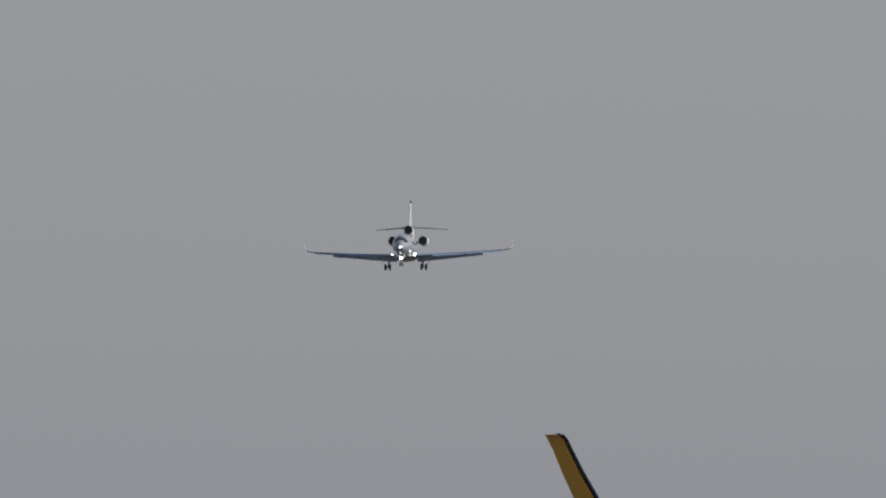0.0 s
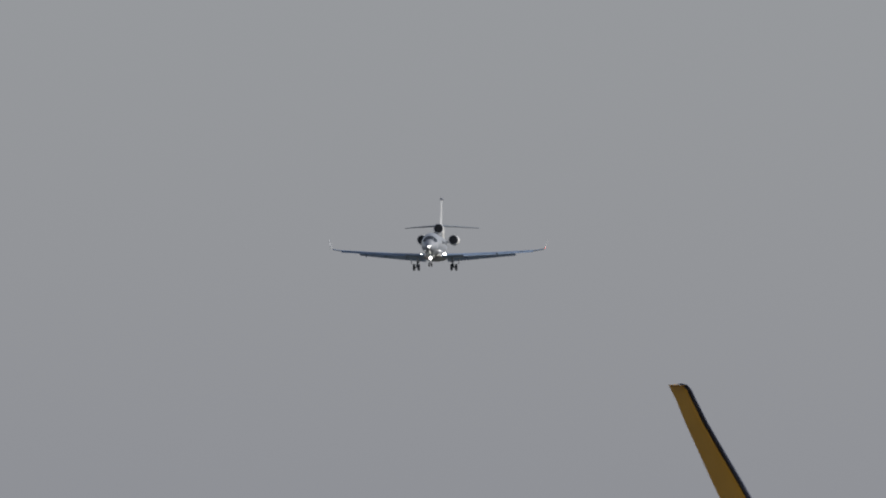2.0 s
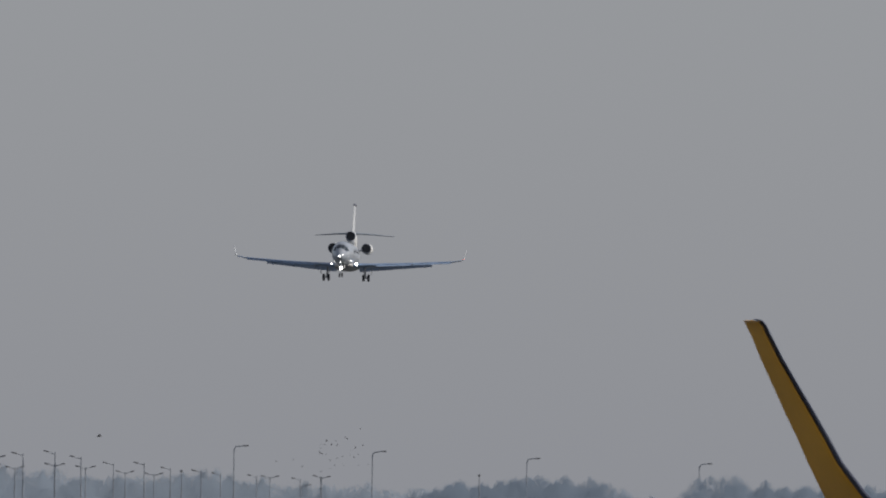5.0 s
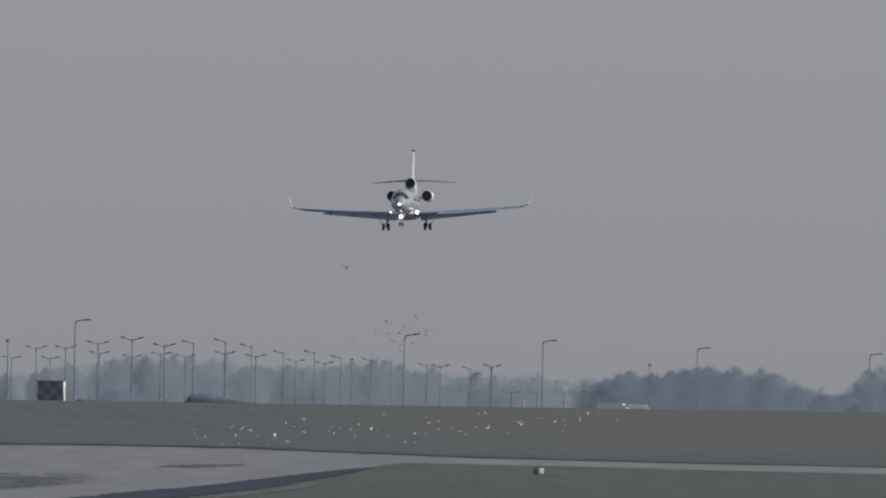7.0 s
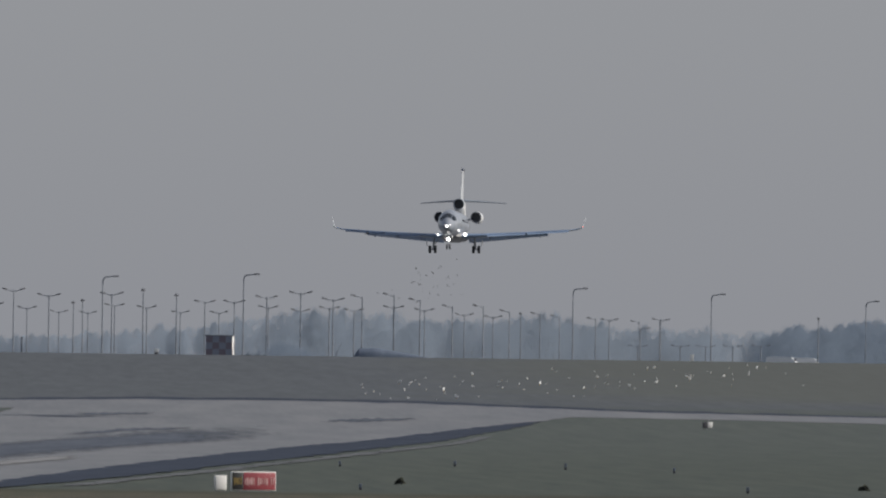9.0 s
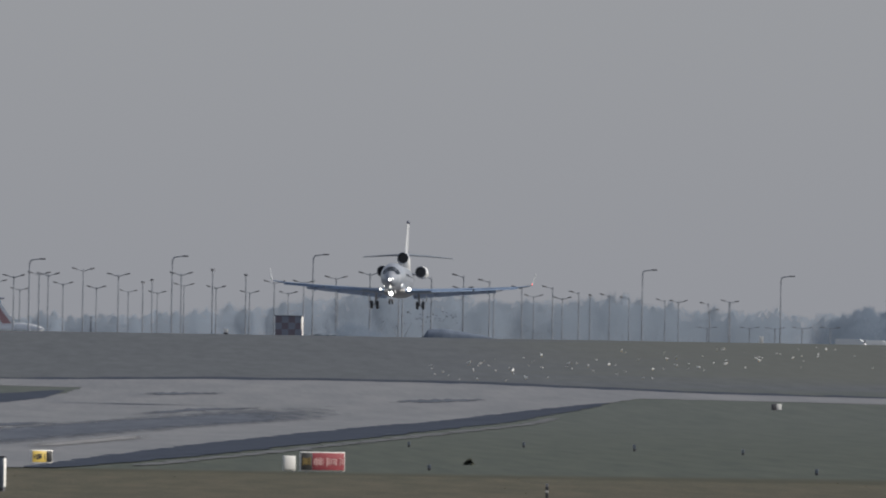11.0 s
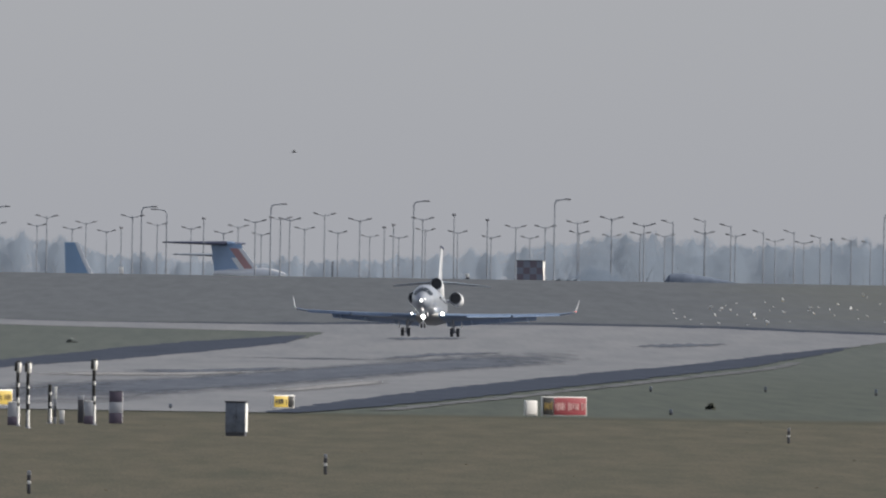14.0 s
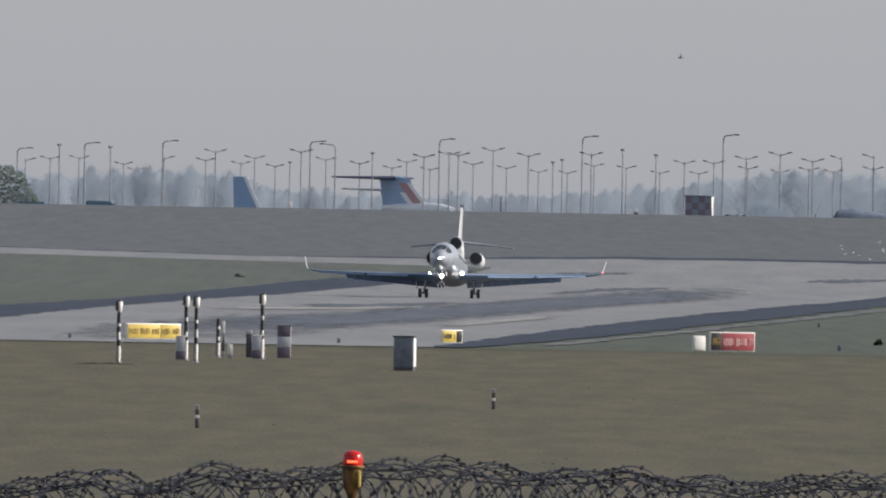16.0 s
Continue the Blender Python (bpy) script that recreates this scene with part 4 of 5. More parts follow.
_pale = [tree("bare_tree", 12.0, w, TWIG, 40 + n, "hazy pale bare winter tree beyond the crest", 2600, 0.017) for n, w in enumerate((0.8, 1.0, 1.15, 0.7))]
_first = set()


def put_tree(proto, x, y, top, rnd):
    k = (top - lie(y)) / 12.6
    m = pose(x, y, lie(y), 0, 0, rnd.uniform(-25, 25))
    if proto.name in _first:
        ob = copy_thing(proto, m)
    else:
        _first.add(proto.name)
        ob = proto
        ob.matrix_world = m
    ob.scale = (k * rnd.uniform(0.85, 1.15), k * rnd.uniform(0.85, 1.15), k)


def woods():
    rnd = random.Random(5)
    x = -96.0
    while x < 262:
        top = float(np.interp(x, [p[0] for p in CROWN_TOP], [p[1] for p in CROWN_TOP])) + rnd.uniform(-1.6, 0.7)
        put_tree(rnd.choice(_pale), x, rnd.uniform(4700, 4880), top, rnd)
        x += rnd.uniform(1.9, 3.8)


woods()


def belt(name, tops, x0, x1, y0, y1, n, half, lumps, material, label):
    """A ragged belt of fine twigs under an uneven, rounded skyline."""
    rnd = random.Random(15)
    verts, faces, normals = [], [], []
    for _ in range(n):
        x = rnd.uniform(x0, x1)
        top = float(np.interp(x, [p[0] for p in tops], [p[1] for p in tops])) - lumps
        top += lumps * (0.9 * noise.noise((x * 0.22, 4.0, 0.0)) + 0.6 * noise.noise((x * 0.8, 8.0, 0.0)))
        z = 4.0 + (top - 4.0) * rnd.random() ** 0.62
        c = Vector((x, rnd.uniform(y0, y1), z))
        d = Vector((rnd.gauss(0, 0.3), 0, rnd.uniform(0.35, 0.8)))
        w = Vector((rnd.choice((-1, 1)), rnd.gauss(0, 0.4), rnd.gauss(0, 0.2))).normalized() * half
        k = len(verts)
        verts += [c - w, c + w, c + d * 0.6 + w * 0.8, c + d]
        faces.append((k, k + 1, k + 2, k + 3))
        normals.append((0.3 + 0.3 * noise.noise((x * 0.35, z * 0.08, 2.0)), -0.5, 0.5))
    tagged(new(name, leaf_mesh(name, verts, faces, normals, material)), label, "woods", kind="stuff")


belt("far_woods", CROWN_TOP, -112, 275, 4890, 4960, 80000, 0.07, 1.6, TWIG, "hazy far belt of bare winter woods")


def copse(name, tops, x0, x1, y0, y1, step, twigs, half, material, label, seed):
    """A wood of many rounded, overlapping bare crowns, each a cloud of fine twigs."""
    rnd = random.Random(seed)
    verts, faces, normals = [], [], []
    x = x0
    while x < x1:
        top = float(np.interp(x, [p[0] for p in tops], [p[1] for p in tops])) + rnd.uniform(-1.7, 0.3)
        yc, rad = rnd.uniform(y0, y1), rnd.uniform(2.8, 5.6)
        base = lie(yc)
        for _ in range(twigs):
            f = rnd.random() ** 0.62
            r = rad * (math.sqrt(max(0.0, 1 - ((f - 0.5) / 0.5) ** 2)) if f > 0.5 else 0.7 + 0.6 * f)
            a = rnd.uniform(0, 6.283)
            r *= rnd.random() ** 0.62 * 1.2 * (0.85 + 0.6 * noise.noise((math.cos(a) * 1.6, math.sin(a) * 1.6 + x, f * 4.0)))
            c = Vector((x + r * math.cos(a), yc + r * math.sin(a), base + f * (top - base) * (1 - 0.10 * (r / rad) ** 2) + rnd.gauss(0, 0.25)))
            d = Vector((rnd.gauss(0, 0.25), 0, rnd.uniform(0.3, 0.8)))
            w = Vector((rnd.choice((-1, 1)), rnd.gauss(0, 0.5), rnd.gauss(0, 0.2))).normalized() * half
            k = len(verts)
            verts += [c - w, c + w, c + d * 0.6 + w * 0.8, c + d]
            faces.append((k, k + 1, k + 2, k + 3))
            normals.append((0.14 * (c.x - x) / rad + 0.25 + rnd.gauss(0, 0.08), -0.5, 0.7 * (f - 0.5) + 0.5 + rnd.gauss(0, 0.08)))
        x += step * rnd.uniform(0.2, 1.8)
    tagged(new(name, leaf_mesh(name, verts, faces, normals, material)), label, "woods", kind="stuff")


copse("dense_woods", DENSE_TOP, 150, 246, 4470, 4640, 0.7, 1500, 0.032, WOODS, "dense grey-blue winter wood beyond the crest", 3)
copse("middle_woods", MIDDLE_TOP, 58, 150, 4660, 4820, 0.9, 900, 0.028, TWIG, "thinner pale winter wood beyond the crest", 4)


def shrub(name, x, y, length, high, material, label, seed, clumps=1500, lop=0.0, dome=False):
    """A low dense thicket; lop: how far its crown slopes down along +X."""
    rnd = random.Random(seed)
    ob = thing(name, Matrix.Translation((x, y, lie(y) - 0.05)), label, "shrub")
    verts, faces, normals = [], [], []
    for _ in range(clumps):
        f = rnd.uniform(-0.5, 0.5)
        top = high * (1 - lop * (f + 0.5)) * (0.78 + 0.22 * math.cos(f * 9 + seed)) * max(0.12, 1 - (2 * abs(f)) ** 6)
        if dome:
            top = high * math.sqrt(max(0.0, 1 - (2 * f) ** 2)) * (0.9 + 0.16 * noise.noise((f * 9, seed, 0)))
        c = Vector((f * length, rnd.uniform(-1, 1) * (length * 0.25 if dome else min(length, 4) * 0.2), rnd.random() ** 0.6 * top))
        for _ in range(3):
            d = Vector((rnd.gauss(0, 1), rnd.gauss(0, 1), rnd.uniform(-0.2, 1.2))).normalized() * rnd.uniform(0.2, 0.5) * min(1.0, 0.3 + length / 8)
            n = Vector((rnd.gauss(0, 1), rnd.gauss(0, 1), rnd.gauss(0, 1))).normalized() * 0.11
            k = len(verts)
            verts += [c - n, c + n, c + d + n * 0.7, c + d * 1.1 - n * 0.5]
            faces.append((k, k + 1, k + 2, k + 3))
            normals.append((0.5 * f + 0.4 + rnd.gauss(0, 0.12), -0.4, 0.5 + 0.5 * c.z / high + rnd.gauss(0, 0.12)))
    cr = new("foliage", leaf_mesh("foliage", verts, faces, normals, material))
    cr.parent = ob
    part("stem", rod(bmesh.new(), (0, 0, 0), (0, 0, high * 0.5), 0.12, 0.05), BARK, ob)
    return ob




def mound(x0, x1, y, high, label):
    """A low covered heap: steep at one end, running out at the other, with an uneven crest."""
    ob = thing("mound", Matrix.Translation((x0, y, lie(y) - 0.03)), label, "mound")
    rows = []
    for k in range(29):
        f = k / 28
        h = high * min(1.0, f * 12 + 0.05) * (1.0 if f < 0.3 else max(0.04, 1 - (f - 0.3) / 0.7) ** 0.8) * (1 + 0.08 * noise.noise((f * 13, 3.0, 0.0)) + 0.06 * noise.noise((f * 41, 6.0, 0.0)))
        rows.append([(f * (x1 - x0), 1.5 * math.cos(math.pi * q / 9) * (0.5 + 0.5 * h / high), h * math.sin(math.pi * q / 9) ** 0.7) for q in range(10)])
    part("cover", loft(rows), MOUND, ob)


mound(54.0, 64.4, 3374, 1.3, "long low mound under a faded blue-grey cover on the crest")
shrub("hedge", 41.3, 3425, 3.4, 0.75, TWIG, "low grey scrub beside the hut", 4, 500, 0.3)
shrub("bush", -68.8, 3720, 15.2, 12.3, BUSHLEAF, "big rounded evergreen bush beyond the crest", 9, 3600, 0.0, True)
copse("scrub_thicket", [(45, 9.5), (48, 11.2), (51, 9.0)], 45.6, 51.0, 3590, 3600, 0.7, 420, 0.03, WOODS, "small grey-blue scrub thicket beyond the crest", 12)



# ---- checkered hut on the crest, low roofs and vehicles behind it ----
def hut():
    w, d, h = 3.7, 2.6, 2.75
    ob = thing("equipment_hut", pose(35.6, 3385, lie(3385) - 0.02, 0, 0, -6), "small equipment hut painted in red and white squares", "hut")
    bm = bmesh.new()
    box(bm, (0, 0, h / 2), (w, d, h), bevel=0.03)
    body = part("wall", bm, SIGNWHT, ob, "pale painted wall")
    # front white squares are coloured as shaded; the sunlit side keeps its white
    for i in range(4):
        for j in range(3):
            if (i + j) % 2 == 0:
                bm = bmesh.new()
                box(bm, (-w / 2 + (i + 0.5) * w / 4, -d / 2 - 0.012, (j + 0.5) * h / 3), (w / 4, 0.02, h / 3))
                part("panel", bm, HUTRED, body, "dull red square panel", False)
            else:
                bm = bmesh.new()
                box(bm, (-w / 2 + (i + 0.5) * w / 4, -d / 2 - 0.012, (j + 0.5) * h / 3), (w / 4, 0.02, h / 3))
                part("panel", bm, HUTGREY, body, "white square panel toned grey for shade", False)
            if (i, j) in ((0, 0), (3, 1)):
                bm = bmesh.new()
                box(bm, (w / 2 + 0.012, -d / 2 + (i + 0.5) * d / 4, (j + 0.5) * h / 3), (0.02, d / 4, h / 3))
                part("panel", bm, HUTRED, body, "dull red square panel", False)
    bm = bmesh.new()
    box(bm, (0, 0, h + 0.06), (w + 0.3, d + 0.3, 0.12), bevel=0.03)
    part("roof", bm, BLUESTEEL, ob, "dark flat roof")


hut()


def van(x, y, turn, paint, label):
    ob = thing("parked_van", pose(x, y, lie(y), 0, 0, turn), label, "van")
    bm = loft([[(sx * w, yy, z0 + (z1 - z0) * k) for k, sx in ((0, -1), (0.55, -1.0), (1, -0.86), (1, 0.86), (0.55, 1.0), (0, 1))] for yy, w, z0, z1 in ((-2.6, 0.86, 0.45, 1.05), (-1.9, 0.95, 0.4, 1.3), (-1.0, 0.95, 0.4, 2.2), (2.4, 0.95, 0.4, 2.25), (2.6, 0.9, 0.5, 2.1))])
    part("body", bm, paint, ob)
    bm = bmesh.new()
    box(bm, (0, -1.52, 1.72), (1.5, 0.05, 0.62), Matrix(), 0.02)
    part("windscreen", bm, GLASS, ob)
    for sx in (-1, 1):
        for yy in (-1.7, 1.7):
            wheel("tyre", (sx * 0.84, yy, 0.34), 0.34, 0.22, ob)


for x, y, turn in ((117.4, 3475, 78), (120.7, 3478, 84)):
    van(x, y, turn, WHITE, "white van parked beyond the crest")
van(-48.6, 3482, 80, TEAL, "teal van parked low beyond the crest")
van(-58.3, 3490, 84, TEAL, "teal van parked low beside a big bush")


# ---- airfield signs and cabinets on the near turf ----
def sign(name, x, y, panels, high, label, turn=0.0, legs=True):
    """A boxed airfield sign made of panels (width, material, bar material)."""
    panels = [(w / math.cos(radians(turn)), f, b) for w, f, b in panels]
    wide = sum(p[0] for p in panels)
    rnd = random.Random(round(y))
    ob = thing(name, pose(x, y, lie(y), 0, 0, turn), label, "airfield sign")
    rise = 0.10
    bm = bmesh.new()
    box(bm, (0, 0.09, rise + high / 2), (wide + 0.06, 0.16, high + 0.06), bevel=0.02)
    case = part("case", bm, SIGNWHT, ob, "pale sign case")
    u = -wide / 2
    for w, face, bar in panels:
        bm = bmesh.new()
        box(bm, (u + w / 2, -0.004, rise + high / 2), (w - 0.03, 0.03, high - 0.05), bevel=0.008)
        f = part("face", bm, face, case, "coloured sign face")
        if bar:
            n = max(2, round(w / 0.12))
            for i in range(n):
                if n > 4 and i % 6 == 5:
                    continue
                bm = bmesh.new()
                box(bm, (u + 0.06 + (i + 0.5) * (w - 0.12) / n, -0.026, rise + high * (0.5 + rnd.uniform(-0.03, 0.03))), (w / n * rnd.uniform(0.3, 0.75), 0.014, high * rnd.uniform(0.3, 0.46)), bevel=0.004)
                part("bar", bm, bar, f, "", False)
        u += w
    if legs:
        for s in (-1, 1):
            part("leg", rod(bmesh.new(), (s * wide * 0.36, 0.09, 0), (s * wide * 0.36, 0.09, rise + 0.05), 0.035), STEEL, ob)
    return ob


sign("hold_sign", 14.41, 1202, [(0.54, SIGNBLK, MARK), (1.62, SIGNRED, PINK)], 0.90, "black and red airfield sign with white marks", 20)
sign("marker_board", 12.80, 1204, [(0.54, SIGNWHT, None)], 0.68, "plain white marker box beside the red sign", 20)
sign("direction_sign", 0.55, 1240, [(0.72, SIGNYEL, SIGNBLK), (0.30, SIGNBLK, None)], 0.62, "small yellow airfield sign with a black end", 30)
sign("long_sign", -14.5, 1225, [(1.65, SIGNYEL, MARK), (1.0, SIGNYEL, MARK)], 0.74, "long yellow airfield sign with dark marks", 30)


def cabinet(x, y, w, d, h, turn):
    ob = thing("switch_cabinet", pose(x, y, lie(y), 0, 0, turn), "grey steel switch cabinet standing on the turf", "cabinet")
    bm = bmesh.new()
    box(bm, (0, 0, 0.14 + (h - 0.2) / 2), (w, d, h - 0.2), bevel=0.015)
    body = part("body", bm, BLUESTEEL, ob)
    bm = bmesh.new()
    box(bm, (0, 0, h - 0.03), (w + 0.07, d + 0.07, 0.06), bevel=0.015)
    part("roof", bm, CABDARK, ob, "dark overhanging lid")
    bm = bmesh.new()
    box(bm, (0, 0, 0.07), (w - 0.04, d - 0.04, 0.14))
    part("plinth", bm, CABDARK, ob, "dark plinth")
    for s in (-1, 1):
        bm = bmesh.new()
        box(bm, (s * (w / 4 - 0.005), -d / 2 - 0.012, 0.14 + (h - 0.2) / 2), (w / 2 - 0.03, 0.024, h - 0.3), bevel=0.006)
        door = part("door", bm, BLUESTEEL, body)
        bm = bmesh.new()
        box(bm, (s * 0.06, -d / 2 - 0.035, h * 0.55), (0.025, 0.03, 0.16), bevel=0.006)
        part("handle", bm, CABDARK, door)
    # white panel put in for the sunlight on this side
    bm = bmesh.new()
    box(bm, (w / 2 + 0.012, 0, 0.14 + (h - 0.2) / 2), (0.02, d - 0.05, h - 0.28), bevel=0.005)
    part("sunlit_side", bm, SIGNWHT, body, "white panel for the sunlit side")


cabinet(-1.50, 996, 0.82, 0.62, 1.44, -9)


def mast(x, y, h, bands, shell=False, head=True):
    """A banded light mast, some with a box at the foot."""
    ob = thing("light_mast", Matrix.Translation((x, y, lie(y))), "slender black and white banded light mast on the turf", "light mast", "masts beside the runway")
    part("foot", loft([ring((0, 0, z), r, r, 12, "z") for z, r in ((0, 0.13), (0.03, 0.13), (0.06, 0.07), (0.12, 0.05))]), STEEL, ob)
    share = ((0.34, 1, 0.075), (0.07, 0, 0.06), (0.10, 1, 0.055), (0.20, 0, 0.05), (0.08, 1, 0.055), (0.21, 0, 0.05)) if bands % 2 else ((0.30, 1, 0.07), (0.12, 0, 0.06), (0.16, 1, 0.055), (0.12, 0, 0.05), (0.06, 1, 0.055), (0.24, 0, 0.05))
    a = 0.1
    for f, pale, r in share:
        b = a + (h - 0.5) * f
        part("band", rod(bmesh.new(), (0, 0, a), (0, 0, b), r, r, 10), SIGNWHT if pale else SIGNBLK, ob, "white band" if pale else "black band")
        a = b
    # black rod added as the shaded left side of the mast
    part("shade_strip", rod(bmesh.new(), (-0.075, -0.02, 0.05), (-0.075, -0.02, h - 0.4), 0.028, None, 8), SIGNBLK, ob, "black strip for the shaded side of the mast")
    if head:
        lamp = part("lamp", loft([ring((0, 0, h + z), r, r, 14, "z") for z, r in ((-0.42, 0.05), (-0.36, 0.10), (-0.05, 0.13), (0.05, 0.10), (0.09, 0.02))]), SIGNWHT, ob, "white lamp housing")
        part("hood", loft([ring((0, 0, h + z), r, r, 14, "z") for z, r in ((0.03, 0.135), (0.08, 0.11), (0.11, 0.04))]), SIGNBLK, lamp, "black lamp hood")
        # dark left half of the lamp: shade made as a black plate
        bm = bmesh.new()
        box(bm, (-0.11, -0.03, h - 0.16), (0.13, 0.24, 0.40), bevel=0.03)
        part("shade_plate", bm, SIGNBLK, lamp, "black plate for the shaded half of the lamp")
    if shell:
        bm = bmesh.new()
        box(bm, (-0.24, 0.1, 0.70), (0.40, 0.34, 0.62), bevel=0.02)
        b = part("box", bm, CABINET, ob, "pale steel box")
        bm = bmesh.new()
        box(bm, (-0.24, 0.1, 0.21), (0.42, 0.36, 0.36), bevel=0.02)
        part("box_base", bm, BANDRED, b, "dull red box foot")
        bm = bmesh.new()
        box(bm, (-0.24, 0.1, 1.03), (0.44, 0.38, 0.04), bevel=0.012)
        part("lid", bm, SIGNWHT, b, "pale lid")


mast(-13.5, 1018, 2.55, 6)
mast(-11.0, 1048, 2.72, 7, True)
mast(-10.4, 1032, 2.74, 8)
mast(-9.85, 1074, 2.12, 5, False, False)
mast(-7.85, 1066, 2.80, 7, True)


def small_post(name, x, y, w, h, rows, label):
    """An upright box in stacked bands."""
    ob = thing(name, Matrix.Translation((x, y, lie(y))), label, "post")
    z = 0.0
    for f, m in rows:
        bm = bmesh.new()
        box(bm, (0, 0, z + f * h / 2), (w, w * 0.9, f * h), bevel=0.012)
        part("band", bm, m, ob)
        z += f * h
    return ob


small_post("marker_post", -9.62, 1072, 0.13, 1.62, [(0.18, STEEL), (0.3, CABDARK), (0.2, STEEL), (0.32, SIGNWHT)], "thin black and white post beside a mast")
_mon = small_post("monitor_box", -7.0, 1080, 0.58, 1.42, [(0.33, BANDRED), (0.34, CABINET), (0.33, BANDRED)], "squat monitor box in dull red and pale bands")
# sunlit right side of the monitor box, made as a white panel
_bm = bmesh.new()
box(_bm, (0.305, 0, 0.71), (0.03, 0.50, 1.36), bevel=0.008)
part("sunlit_side", _bm, SIGNWHT, _mon, "white panel for the sunlit side")
_bm = bmesh.new()
box(_bm, (0, 0, 1.435), (0.62, 0.56, 0.03), bevel=0.008)
part("lid", _bm, CABDARK, _mon, "dark lid")
small_post("marker_post", -8.55, 1080, 0.26, 1.22, [(0.85, CABDARK), (0.15, CABINET)], "short dark marker post on the turf")
small_post("junction_box", -9.30, 1070, 0.22, 0.62, [(0.3, STEEL), (0.7, SIGNWHT)], "small pale junction box beside a mast")
for x, y, h in ((1.72, 786, 0.66), (-6.92, 692, 0.66), (21.3, 1003, 0.64)):
    small_post("turf_peg", x, y, 0.11, h, [(0.42, CABDARK), (0.14, SIGNWHT), (0.24, CABDARK), (0.20, STEEL)], "short dark peg with a pale band in the turf")
for x, y, h in ((20.4, 1246, 0.30), (-5.2, 1232, 0.26), (-18.9, 1236, 0.26), (24.4, 1572, 0.34), (32.4, 1600, 0.36), (38.8, 1564, 0.42), (44.8, 1530, 0.34), (40.8, 1262, 0.32)):
    small_post("edge_light", x, y, 0.16, h, [(0.4, CABDARK), (0.6, BLUESTEEL)], "small pale edge light in the grass")
shrub("weed_clump", 48.5, 1306, 0.5, 0.3, WEED, "dark weed clump in the grass", 37, 50)
shrub("weed_clump", 23.7, 1316, 0.42, 0.36, WEED, "dark weed clump in the grass", 31, 40)
shrub("weed_clump", -20.3, 2440, 1.0, 0.4, LEAF, "dark weed clump in the island of grass", 32, 90)
shrub("weed_clump", -13.9, 1008, 2.2, 0.10, WEED, "flat dark weeds round a mast foot", 36, 260).scale = (1, 1, 0.35)


def board(x, y, w, h, turn, face, end, label):
    ob = thing("marker_board", pose(x, y, lie(y), 0, 0, turn), label, "marker board")
    bm = bmesh.new()
    box(bm, (0, 0, 0.15 + h / 2), (w, 0.3, h), bevel=0.03)
    part("board", bm, face, ob)
    bm = bmesh.new()
    box(bm, (w / 2 + 0.26, 0, 0.15 + h / 2), (0.5, 0.3, h * 0.96), bevel=0.03)
    part("end_panel", bm, end, ob)
    for s in (-1, 1):
        part("leg", rod(bmesh.new(), (s * w * 0.35, 0, 0), (s * w * 0.35, 0, 0.2), 0.05), STEEL, ob)


# this first box is a made-up stand-in for a far aircraft's white tip
small_post("white_box", -21.7, 3425, 0.6, 1.3, [(0.3, STEEL), (0.7, SIGNWHT)], "small white box on the crest")
small_post("white_box", 101.4, 3385, 0.5, 1.0, [(0.1, STEEL), (0.9, SIGNWHT)], "small white box on the crest")
small_post("crest_post", 8.0, 3400, 0.24, 2.3, [(0.9, POLE), (0.1, LAMPHEAD)], "short grey post on the crest")
small_post("white_box", 26.9, 3400, 0.55, 0.9, [(0.45, CABDARK), (0.55, SIGNWHT)], "small white box on the crest")
board(75.1, 2460, 0.5, 0.62, 14, CABDARK, SIGNWHT, "dark marker board with a white end in the grass")


def tufts():
    """Low dry grass tufts over the near field."""
    rnd = random.Random(77)
    verts, faces = [], []
    for _ in range(350):
        y = 505 + 745 * rnd.random() ** 1.15
        x = rnd.uniform(-0.024, 0.040) * y
        if noise.noise((x * 0.25, y * 0.02, 3.0)) < rnd.uniform(-0.1, 0.4):
            continue
        z = lie(y)
        h = rnd.uniform(0.015, 0.04)
        for _ in range(2):
            d = Vector((rnd.gauss(0, 0.03), rnd.gauss(0, 0.03), h))
            w = rnd.uniform(0.02, 0.07)
            k = len(verts)
            verts += [(x - w, y, z - 0.01), (x + w, y + rnd.uniform(-0.02, 0.02), z - 0.01), (x + d.x, y + d.y, z + d.z)]
            faces.append((k, k + 1, k + 2))
    me = bpy.data.meshes.new("grass_tufts")
    me.from_pydata(verts, [], faces)
    me.materials.append(STRAW)
    tagged(new("grass_tufts", me), "low dry grass tufts over the near field", "grass", kind="stuff")


tufts()


# ---- security fence with razor wire in front of the eye, and its red lamp ----
FENCE_Y = 160.0


